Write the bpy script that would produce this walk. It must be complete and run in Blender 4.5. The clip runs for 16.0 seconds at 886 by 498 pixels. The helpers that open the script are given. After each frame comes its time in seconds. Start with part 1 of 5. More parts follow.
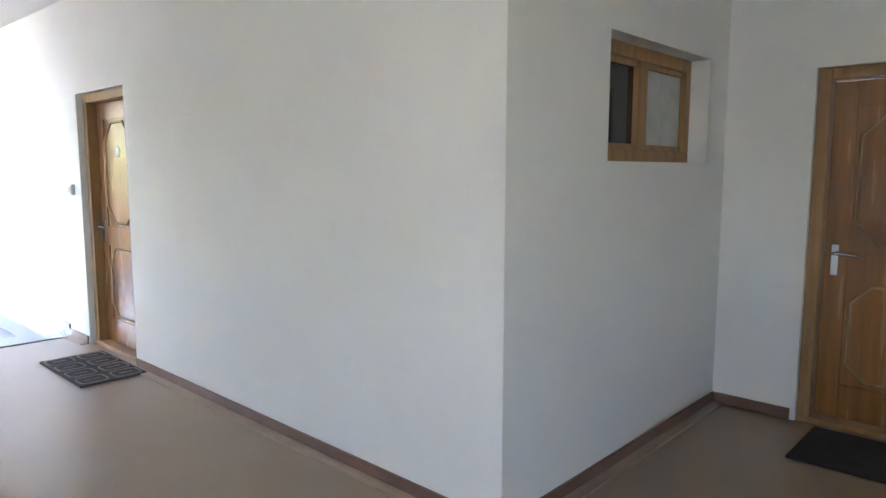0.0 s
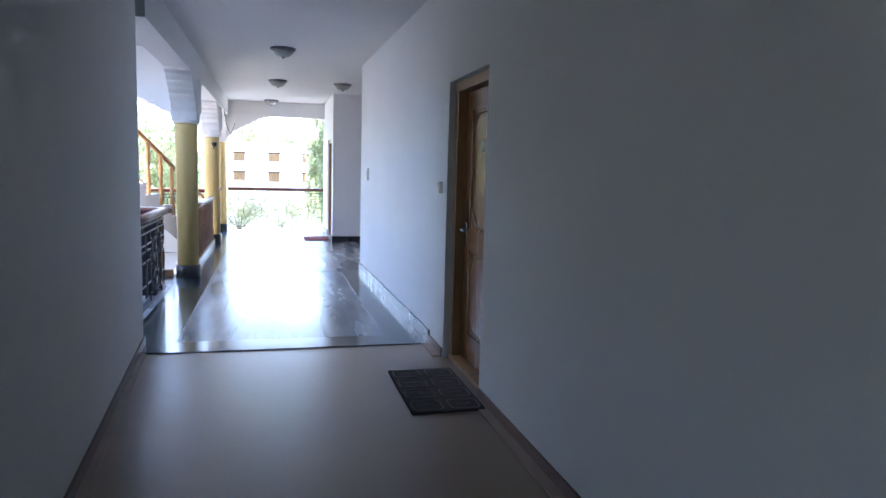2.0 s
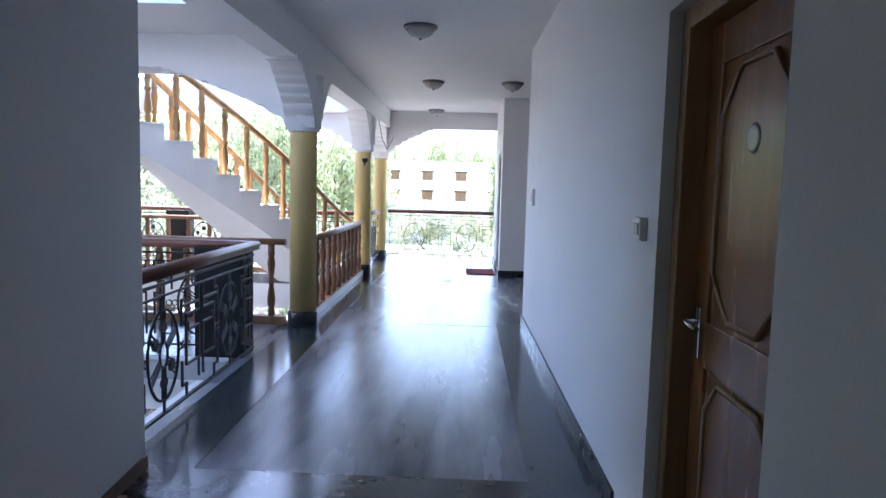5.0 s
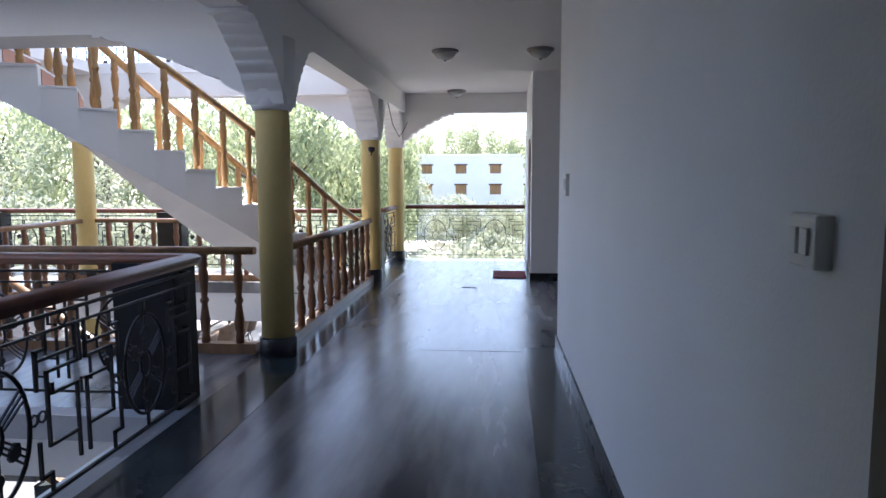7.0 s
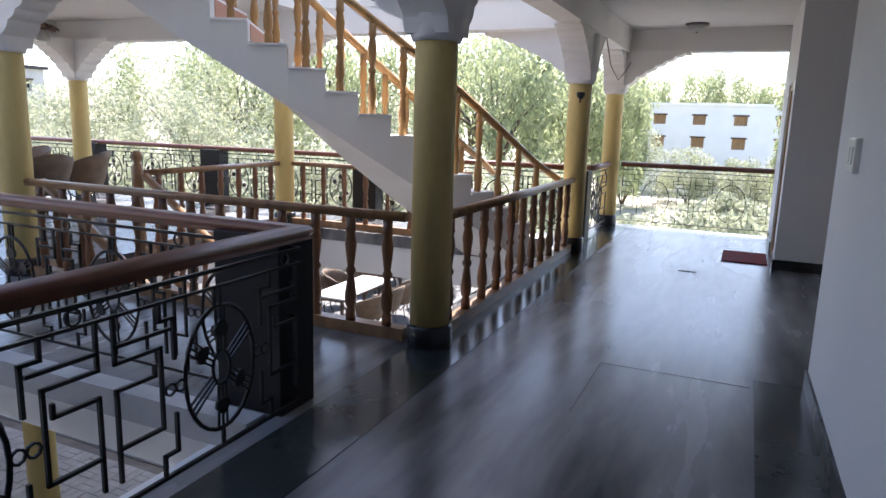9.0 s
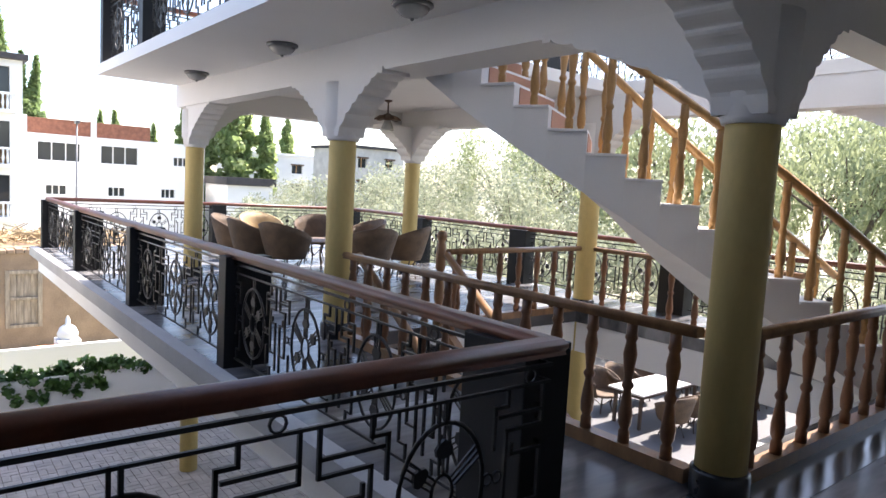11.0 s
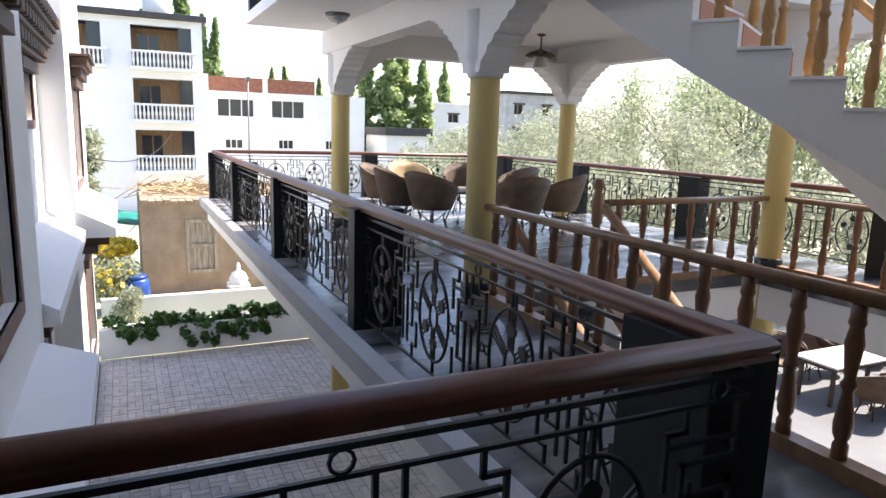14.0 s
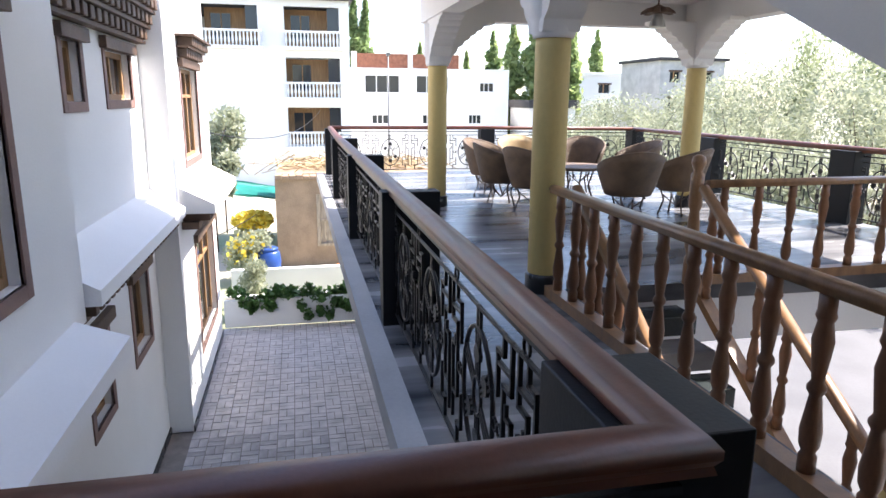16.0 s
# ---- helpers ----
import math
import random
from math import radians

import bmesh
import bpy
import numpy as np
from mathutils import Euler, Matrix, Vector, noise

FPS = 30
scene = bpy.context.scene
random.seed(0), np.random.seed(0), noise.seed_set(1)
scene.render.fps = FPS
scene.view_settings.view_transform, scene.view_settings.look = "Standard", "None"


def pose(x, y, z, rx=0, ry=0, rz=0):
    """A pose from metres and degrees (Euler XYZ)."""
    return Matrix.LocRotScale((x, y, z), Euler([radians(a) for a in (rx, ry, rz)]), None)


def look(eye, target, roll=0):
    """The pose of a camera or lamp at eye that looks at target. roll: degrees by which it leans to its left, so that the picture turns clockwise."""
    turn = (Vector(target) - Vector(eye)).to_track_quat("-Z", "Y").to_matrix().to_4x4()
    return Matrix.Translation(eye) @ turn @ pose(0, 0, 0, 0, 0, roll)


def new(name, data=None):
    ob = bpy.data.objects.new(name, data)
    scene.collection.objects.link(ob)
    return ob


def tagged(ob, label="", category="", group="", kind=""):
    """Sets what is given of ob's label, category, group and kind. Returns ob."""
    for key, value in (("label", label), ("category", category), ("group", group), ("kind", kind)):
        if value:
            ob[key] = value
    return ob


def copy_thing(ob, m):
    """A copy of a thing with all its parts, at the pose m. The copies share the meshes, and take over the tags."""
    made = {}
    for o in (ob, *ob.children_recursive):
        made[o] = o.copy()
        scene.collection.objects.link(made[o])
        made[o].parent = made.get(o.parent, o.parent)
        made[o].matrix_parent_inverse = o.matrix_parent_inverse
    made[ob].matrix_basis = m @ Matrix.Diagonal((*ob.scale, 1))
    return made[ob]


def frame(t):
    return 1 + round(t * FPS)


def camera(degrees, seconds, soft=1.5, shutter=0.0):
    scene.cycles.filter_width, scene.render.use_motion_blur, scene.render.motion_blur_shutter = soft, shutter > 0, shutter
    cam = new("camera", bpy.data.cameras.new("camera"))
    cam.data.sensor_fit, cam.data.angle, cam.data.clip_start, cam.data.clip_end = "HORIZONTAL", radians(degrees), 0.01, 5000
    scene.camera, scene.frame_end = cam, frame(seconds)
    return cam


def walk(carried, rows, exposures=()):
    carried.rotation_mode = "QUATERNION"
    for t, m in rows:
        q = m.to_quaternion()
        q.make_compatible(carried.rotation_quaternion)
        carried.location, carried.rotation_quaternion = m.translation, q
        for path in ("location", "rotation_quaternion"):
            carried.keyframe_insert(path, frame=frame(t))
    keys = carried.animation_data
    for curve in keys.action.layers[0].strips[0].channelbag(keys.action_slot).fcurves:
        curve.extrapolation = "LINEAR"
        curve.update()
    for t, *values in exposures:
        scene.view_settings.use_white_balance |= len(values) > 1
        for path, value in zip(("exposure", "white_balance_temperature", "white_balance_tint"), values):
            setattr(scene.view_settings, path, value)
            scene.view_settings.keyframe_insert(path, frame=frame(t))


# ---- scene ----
cam = camera(67.0, 16.0)
EXPOSURES = [(0, 5.9, 6500, 17), (0.5, 5.35, 6300, 17), (1.0, 4.5, 6000, 18), (1.5, 3.8, 5700, 19), (2.0, 3.45, 5500, 18), (4.0, 3.15, 5450, 18), (6.5, 2.3, 5800, 18),
             (8.0, 1.85, 6100, 18), (10.0, 1.95, 6400, 18), (12.5, 1.25, 6600, 17), (14.5, 1.68, 6450, 17), (16.0, 1.8, 6350, 17)]
PATH = [
    (0, (-0.17, -0.009, 1.483), (1.286, 1.342, 1.248), 0.1),
    (0.5, (0.03, 0.169, 1.455), (1.207, 1.774, 1.258), 0.5),
    (1, (0.371, 0.347, 1.456), (1.269, 2.114, 1.185), 1.1),
    (1.5, (0.432, 0.651, 1.485), (1.131, 2.517, 1.312), 1.2),
    (2, (0.596, 1.072, 1.437), (1.088, 2.997, 1.206), 1.5),
    (2.5, (0.737, 1.416, 1.461), (1.075, 3.366, 1.176), 2.2),
    (3, (0.794, 1.814, 1.478), (1.092, 3.782, 1.286), 2.7),
    (3.5, (0.849, 2.146, 1.468), (1.111, 4.122, 1.301), 2.0),
    (4, (0.962, 2.54, 1.473), (1.086, 4.528, 1.3), 1.6),
    (6.3, (1.296, 4.555, 1.399), (1.17, 6.541, 1.199), 0.9),
    (6.5, (1.302, 4.652, 1.39), (1.185, 6.639, 1.196), 0.2),
    (7, (1.347, 5.011, 1.414), (1.168, 6.992, 1.206), -0.2),
    (7.5, (1.369, 5.33, 1.427), (1.07, 7.293, 1.187), -0.2),
    (8, (1.355, 5.661, 1.441), (0.93, 7.596, 1.167), 0.7),
    (8.5, (1.347, 5.952, 1.433), (0.809, 7.85, 1.105), 1.1),
    (9, (1.348, 6.321, 1.464), (0.549, 8.117, 1.093), 1.7),
    (9.5, (1.323, 6.563, 1.477), (0.348, 8.266, 1.093), 3.0),
    (10, (1.247, 6.768, 1.509), (0.036, 8.33, 1.199), 3.9),
    (10.2, (1.226, 6.807, 1.526), (-0.08, 8.291, 1.219), 4.0),
    (12.3, (1.293, 6.961, 1.558), (-0.395, 8.033, 1.53), 2.3),
    (12.5, (1.272, 7.011, 1.527), (-0.407, 8.093, 1.453), 2.6),
    (13, (1.089, 7.077, 1.528), (-0.589, 8.144, 1.315), 2.8),
    (13.5, (0.886, 7.164, 1.517), (-0.84, 8.139, 1.248), 2.1),
    (14, (0.689, 7.343, 1.507), (-1.086, 8.193, 1.154), 1.7),
    (14.5, (0.549, 7.541, 1.49), (-1.265, 8.291, 1.105), 1.7),
    (15, (0.43, 7.786, 1.494), (-1.363, 8.572, 1.081), 2.3),
    (15.5, (0.359, 8.027, 1.475), (-1.458, 8.742, 1.042), 1.9),
    (16, (0.36, 8.311, 1.504), (-1.547, 8.727, 1.067), 0.4),
]
walk(cam, [(t, look(eye, target, roll)) for t, eye, target, roll in PATH], EXPOSURES)

# ---- exposure, world and sun ----
SUN_EL, SUN_AZ = 54.0, (-0.14, 0.99)
world = bpy.data.worlds.new("world")
scene.world = world
world.use_nodes = True
wn = world.node_tree.nodes
sky = wn.new("ShaderNodeTexSky")
sky.sky_type = "NISHITA"
sky.sun_disc = False
sky.sun_elevation = radians(SUN_EL)
sky.sun_rotation = math.atan2(SUN_AZ[0], SUN_AZ[1])
sky.dust_density = 1.0
wn["Background"].inputs["Strength"].default_value = 0.15
world.node_tree.links.new(sky.outputs["Color"], wn["Background"].inputs["Color"])
sun = new("sun", bpy.data.lights.new("sun", "SUN"))
sun.data.energy, sun.data.angle, sun.data.color = 5.0, radians(0.5), (1.0, 0.93, 0.82)
_v = Vector((SUN_AZ[0], SUN_AZ[1], math.tan(radians(SUN_EL)))).normalized()
sun.matrix_world = look(_v * 60, (0, 0, 0))


# added lamp at an unseen back-wall opening, standing in for skylight in the lobby
lobby_fill = new("lobby_fill_light", bpy.data.lights.new("lobby_fill_light", "AREA"))
lobby_fill.data.shape, lobby_fill.data.size, lobby_fill.data.size_y, lobby_fill.data.energy, lobby_fill.data.color = "RECTANGLE", 1.0, 1.2, 0.5, (0.95, 0.98, 1.0)
lobby_fill.matrix_world = look((-2.5, -2.48, 1.6), (-2.5, 0, 1.5))


# ---- materials ----
def mat(name, col, rough=0.6, metal=0.0, var=0.12, scale=3.0, fine=60.0, bump=0.15, col2=None, stretch=(1, 1, 1), spec=0.5, rnd=0.0, coat=0.0):
    m = bpy.data.materials.new(name)
    m.use_nodes = True
    n, l = m.node_tree.nodes, m.node_tree.links
    b = n["Principled BSDF"]
    b.inputs["Roughness"].default_value, b.inputs["Metallic"].default_value = rough, metal
    b.inputs["Specular IOR Level"].default_value = spec
    b.inputs["Coat Weight"].default_value = coat
    tc = n.new("ShaderNodeTexCoord")
    mp = n.new("ShaderNodeMapping")
    mp.inputs["Scale"].default_value = stretch
    l.new(tc.outputs["Object"], mp.inputs["Vector"])
    big, small = n.new("ShaderNodeTexNoise"), n.new("ShaderNodeTexNoise")
    big.inputs["Scale"].default_value, small.inputs["Scale"].default_value = scale, fine
    big.inputs["Detail"].default_value, small.inputs["Detail"].default_value = 6, 4
    for t in (big, small):
        l.new(mp.outputs["Vector"], t.inputs["Vector"])
    c2 = col2 or tuple(max(0.0, c * (1 - 2.2 * var)) for c in col)
    ramp = n.new("ShaderNodeValToRGB")
    ramp.color_ramp.elements[0].position, ramp.color_ramp.elements[1].position = 0.34, 0.66
    ramp.color_ramp.elements[0].color, ramp.color_ramp.elements[1].color = (*c2, 1), (*col, 1)
    l.new(big.outputs["Fac"], ramp.inputs["Fac"])
    mix = n.new("ShaderNodeMix")
    mix.data_type, mix.blend_type = "RGBA", "MULTIPLY"
    mix.inputs["Factor"].default_value = min(1.0, var * 2)
    l.new(ramp.outputs["Color"], mix.inputs["A"])
    l.new(small.outputs["Fac"], mix.inputs["B"])
    last = mix.outputs["Result"]
    gain = n.new("ShaderNodeMix")
    gain.data_type, gain.blend_type = "RGBA", "MULTIPLY"
    gain.inputs["Factor"].default_value = 1.0
    k = 1 + min(1.0, var * 2) * 0.5
    gain.inputs["B"].default_value = (k, k, k, 1)
    l.new(last, gain.inputs["A"])
    last = gain.outputs["Result"]
    if rnd:
        info, hs = n.new("ShaderNodeObjectInfo"), n.new("ShaderNodeHueSaturation")
        mr = n.new("ShaderNodeMapRange")
        mr.inputs["To Min"].default_value, mr.inputs["To Max"].default_value = 1 - rnd, 1 + rnd
        l.new(info.outputs["Random"], mr.inputs["Value"])
        l.new(mr.outputs["Result"], hs.inputs["Value"])
        l.new(last, hs.inputs["Color"])
        last = hs.outputs["Color"]
    l.new(last, b.inputs["Base Color"])
    rr = n.new("ShaderNodeMapRange")
    rr.inputs["To Min"].default_value, rr.inputs["To Max"].default_value = max(0.02, rough - 0.08), min(1, rough + 0.1)
    l.new(big.outputs["Fac"], rr.inputs["Value"])
    l.new(rr.outputs["Result"], b.inputs["Roughness"])
    if bump:
        bp = n.new("ShaderNodeBump")
        bp.inputs["Strength"].default_value, bp.inputs["Distance"].default_value = bump, 0.01
        l.new(small.outputs["Fac"], bp.inputs["Height"])
        l.new(bp.outputs["Normal"], b.inputs["Normal"])
    return m


M_wall = mat("white_plaster", (0.77, 0.77, 0.765), 0.75, var=0.02, scale=1.2, fine=90, bump=0.12)
M_ceil = mat("ceiling_paint", (0.74, 0.73, 0.71), 0.8, var=0.025, scale=0.8, fine=70, bump=0.08)
M_out = mat("outside_plaster", (0.82, 0.82, 0.81), 0.85, var=0.03, scale=0.7, fine=50, bump=0.2)
M_yellow = mat("yellow_paint", (0.62, 0.475, 0.18), 0.55, var=0.07, scale=2.5, fine=40, bump=0.08, stretch=(1, 1, 0.4))
M_marble = mat("grey_marble", (0.255, 0.255, 0.26), 0.24, var=0.10, scale=1.1, fine=14, bump=0.0, col2=(0.03, 0.032, 0.038), stretch=(2.4, 0.42, 1), spec=0.19)
M_border = mat("dark_marble", (0.05, 0.062, 0.064), 0.16, var=0.15, scale=2.0, fine=30, bump=0.02)
M_black = mat("black_post_paint", (0.008, 0.008, 0.009), 0.5, var=0.2, scale=5, fine=80, bump=0.08, spec=0.3)
M_granite = mat("black_granite", (0.018, 0.018, 0.02), 0.28, var=0.2, scale=6, fine=200, bump=0.02)
M_vinyl = mat("tan_vinyl", (0.30, 0.215, 0.145), 0.33, var=0.06, scale=1.0, fine=120, bump=0.05, col2=(0.25, 0.175, 0.12))
M_skirt = mat("brown_skirting", (0.19, 0.11, 0.085), 0.4, var=0.12, scale=4, fine=80, bump=0.05)
M_edge = mat("pale_edging", (0.40, 0.29, 0.22), 0.5, var=0.1, scale=4, fine=90, bump=0.05)
M_door = mat("varnished_door_wood", (0.29, 0.13, 0.042), 0.24, var=0.12, scale=2.0, fine=18, bump=0.06, stretch=(9, 9, 0.6))
M_frame = mat("frame_wood", (0.36, 0.20, 0.08), 0.45, var=0.14, scale=2.5, fine=22, bump=0.08, stretch=(8, 8, 0.8))
M_rail = mat("dark_rail_wood", (0.17, 0.055, 0.026), 0.42, var=0.14, scale=2.0, fine=25, bump=0.06, stretch=(3, 3, 3), coat=0.06)
M_gold = mat("golden_wood", (0.27, 0.145, 0.065), 0.4, var=0.16, scale=3, fine=30, bump=0.08, stretch=(4, 4, 1), coat=0.1)
M_balus = mat("turned_wood", (0.20, 0.09, 0.04), 0.4, var=0.16, scale=4, fine=30, bump=0.08, stretch=(4, 4, 1), rnd=0.15)
M_bal2 = mat("light_turned_wood", (0.46, 0.25, 0.085), 0.38, var=0.14, scale=4, fine=30, bump=0.08, stretch=(4, 4, 1), rnd=0.1)
M_iron = mat("black_iron", (0.014, 0.013, 0.013), 0.42, metal=0.2, var=0.2, scale=12, fine=120, bump=0.15)
M_chrome = mat("chrome", (0.62, 0.62, 0.62), 0.18, metal=1.0, var=0.03, scale=10, fine=90, bump=0.02)
M_mat = mat("dark_mat_pile", (0.035, 0.030, 0.030), 0.95, var=0.2, scale=8, fine=300, bump=0.7)
M_matp = mat("mat_pattern_pile", (0.22, 0.19, 0.175), 0.95, var=0.2, scale=8, fine=300, bump=0.7)
M_red = mat("red_mat_pile", (0.22, 0.025, 0.035), 0.95, var=0.15, scale=8, fine=300, bump=0.6)
M_lampm = mat("lamp_metal", (0.20, 0.20, 0.20), 0.35, metal=0.7, var=0.08, scale=8, fine=90, bump=0.03)
M_lampg = mat("lamp_glass", (0.42, 0.42, 0.40), 0.25, var=0.05, scale=8, fine=90, bump=0.02)
M_plast = mat("switch_plastic", (0.75, 0.75, 0.72), 0.35, var=0.03, bump=0.0)
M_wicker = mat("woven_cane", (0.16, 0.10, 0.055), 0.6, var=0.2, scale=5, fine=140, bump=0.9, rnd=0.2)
# paler copy of woven_cane: sunlight on one chair put into its colour
M_wicker_lit = mat("sunlit_cane", (0.58, 0.42, 0.22), 0.6, var=0.15, scale=5, fine=140, bump=0.9)
M_cane = mat("dark_cane", (0.09, 0.055, 0.035), 0.5, var=0.2, scale=6, fine=60, bump=0.2)
M_tabl = mat("white_laminate", (0.72, 0.70, 0.66), 0.35, var=0.04, scale=3, bump=0.02)
M_brick = mat("paving_brick", (0.46, 0.435, 0.425), 0.8, var=0.12, scale=5, fine=90, bump=0.5, rnd=0.2)
M_joint = mat("paving_joint", (0.26, 0.23, 0.21), 0.9, var=0.15, scale=5, fine=90, bump=0.4)
M_ground = mat("dusty_ground", (0.50, 0.45, 0.37), 0.95, var=0.16, scale=0.25, fine=9, bump=0.6, col2=(0.22, 0.24, 0.13))
M_pale = mat("pale_concrete", (0.28, 0.27, 0.25), 0.85, var=0.08, scale=0.6, fine=30, bump=0.3)
M_lip = mat("concrete_lip", (0.42, 0.42, 0.415), 0.85, var=0.08, scale=1.5, fine=40, bump=0.2)
# base colour darkened to stand in for shade on the lower patio
M_stone_shade = mat("shaded_patio_stone", (0.12, 0.12, 0.125), 0.6, var=0.12, scale=1.2, fine=30, bump=0.15)
M_block = mat("block_wall", (0.58, 0.57, 0.55), 0.9, var=0.12, scale=1.5, fine=20, bump=0.4)
M_mud = mat("mud_plaster", (0.40, 0.285, 0.185), 0.95, var=0.13, scale=2.2, fine=26, bump=0.8)
M_straw = mat("dry_straw", (0.55, 0.42, 0.24), 0.9, var=0.2, scale=6, fine=60, bump=0.3)
M_oldw = mat("weathered_shutter", (0.50, 0.41, 0.30), 0.85, var=0.2, scale=3, fine=30, bump=0.4, stretch=(6, 6, 0.8))
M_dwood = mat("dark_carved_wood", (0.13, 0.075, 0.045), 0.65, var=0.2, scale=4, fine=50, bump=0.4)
M_mauve = mat("mauve_surround", (0.25, 0.155, 0.13), 0.7, var=0.12, scale=4, fine=60, bump=0.3)
M_blue = mat("blue_plastic", (0.02, 0.07, 0.28), 0.35, var=0.06, scale=4, bump=0.03)
M_teal = mat("teal_tarp", (0.03, 0.36, 0.30), 0.5, var=0.1, scale=3, fine=20, bump=0.3)
M_orange = mat("orange_paint", (0.50, 0.17, 0.05), 0.6, var=0.1, scale=5, bump=0.2)
M_brickp = mat("parapet_brick", (0.32, 0.13, 0.08), 0.85, var=0.16, scale=4, fine=12, bump=0.5)
M_tank = mat("tank_plastic", (0.7, 0.7, 0.68), 0.5, var=0.04, scale=3, bump=0.05)
M_bark = mat("bark", (0.16, 0.12, 0.09), 0.9, var=0.2, scale=6, fine=40, bump=0.8, stretch=(3, 3, 0.6))
M_steel = mat("galvanised_pole", (0.25, 0.25, 0.25), 0.5, metal=0.6, var=0.1, bump=0.05)
M_ply = mat("balcony_door_wood", (0.38, 0.22, 0.10), 0.6, var=0.15, scale=2, fine=20, bump=0.1, stretch=(6, 6, 0.8))
M_riser_lit = mat("sunlit_riser", (0.48, 0.24, 0.15), 0.7, var=0.1, scale=3, bump=0.1)
M_felt = mat("roof_edge", (0.07, 0.065, 0.065), 0.8, var=0.15, scale=3, bump=0.2)


def leaf_mat(name, col, col2, trans=0.35):
    m = bpy.data.materials.new(name)
    m.use_nodes = True
    n, l = m.node_tree.nodes, m.node_tree.links
    b = n["Principled BSDF"]
    b.inputs["Roughness"].default_value = 0.6
    g = n.new("ShaderNodeNewGeometry")
    r = n.new("ShaderNodeValToRGB")
    r.color_ramp.elements[0].color, r.color_ramp.elements[1].color = (*col, 1), (*col2, 1)
    l.new(g.outputs["Random Per Island"], r.inputs["Fac"])
    l.new(r.outputs["Color"], b.inputs["Base Color"])
    t = n.new("ShaderNodeBsdfTranslucent")
    l.new(r.outputs["Color"], t.inputs["Color"])
    mx = n.new("ShaderNodeMixShader")
    mx.inputs["Fac"].default_value = trans
    l.new(b.outputs["BSDF"], mx.inputs[1])
    l.new(t.outputs["BSDF"], mx.inputs[2])
    l.new(mx.outputs["Shader"], n["Material Output"].inputs["Surface"])
    return m


L_willow = leaf_mat("willow_leaf", (0.23, 0.27, 0.14), (0.41, 0.45, 0.26), 0.5)
L_bush = leaf_mat("bush_leaf", (0.25, 0.28, 0.18), (0.46, 0.48, 0.34), 0.45)
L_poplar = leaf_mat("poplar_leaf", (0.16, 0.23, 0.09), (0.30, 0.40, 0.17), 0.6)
# paler copy of poplar_leaf: glare on the farther crowns put into the colour
L_poplar_lit = leaf_mat("lit_poplar_leaf", (0.22, 0.30, 0.11), (0.38, 0.46, 0.20), 0.6)
L_ivy = leaf_mat("ivy_leaf", (0.03, 0.08, 0.015), (0.07, 0.16, 0.03), 0.2)
L_flower = leaf_mat("yellow_petal", (0.6, 0.42, 0.02), (0.7, 0.6, 0.1), 0.2)

M_glass = bpy.data.materials.new("window_glass")
M_glass.use_nodes = True
_b = M_glass.node_tree.nodes["Principled BSDF"]
_b.inputs["Base Color"].default_value = (0.03, 0.035, 0.04, 1)
_b.inputs["Roughness"].default_value = 0.06
M_frost = mat("frosted_glass", (0.45, 0.48, 0.48), 0.35, var=0.08, scale=9, fine=80, bump=0.1)


# ---- mesh helpers ----
def bm_box(bm, lo, hi, bev=0.0):
    c = [(a + b) / 2 for a, b in zip(lo, hi)]
    s = [abs(b - a) for a, b in zip(lo, hi)]
    r = bmesh.ops.create_cube(bm, size=1, matrix=Matrix.Translation(c) @ Matrix.Diagonal((*s, 1)))
    if bev:
        es = list({e for v in r["verts"] for e in v.link_edges})
        bmesh.ops.bevel(bm, geom=es, offset=bev, segments=2, affect="EDGES", profile=0.5)
    return bm


def box_bm(lo, hi, bev=0.0):
    return bm_box(bmesh.new(), lo, hi, bev)


def bm_lathe(bm, prof, at=(0, 0, 0), seg=16):
    rings = []
    for r, z in prof:
        rings.append([bm.verts.new((at[0] + r * math.cos(2 * math.pi * i / seg), at[1] + r * math.sin(2 * math.pi * i / seg), at[2] + z)) for i in range(seg)])
    for a, b in zip(rings, rings[1:]):
        for i in range(seg):
            f = bm.faces.new((a[i], a[(i + 1) % seg], b[(i + 1) % seg], b[i]))
            f.smooth = True
    bm.faces.new(rings[0][::-1])
    bm.faces.new(rings[-1])
    return bm


def bm_tube(bm, pts, r, seg=6, closed=False, flat=1.0):
    pts = [Vector(p) for p in pts]
    n = len(pts)
    rings = []
    for i, p in enumerate(pts):
        a = pts[(i - 1) % n] if (closed or i) else p
        b = pts[(i + 1) % n] if (closed or i < n - 1) else p
        d = (b - a).normalized()
        up = Vector((0, 0, 1)) if abs(d.z) < 0.95 else Vector((0, 1, 0))
        u = d.cross(up).normalized()
        w = u.cross(d)
        rr = r[i] if isinstance(r, (list, tuple)) else r
        rings.append([bm.verts.new(p + rr * (u * math.cos(2 * math.pi * (k + 0.5) / seg) + w * flat * math.sin(2 * math.pi * (k + 0.5) / seg))) for k in range(seg)])
    m = n if closed else n - 1
    for i in range(m):
        a, b = rings[i], rings[(i + 1) % n]
        for k in range(seg):
            f = bm.faces.new((a[k], a[(k + 1) % seg], b[(k + 1) % seg], b[k]))
            f.smooth = seg > 4
    if not closed:
        bm.faces.new(rings[0][::-1])
        bm.faces.new(rings[-1])
    return bm


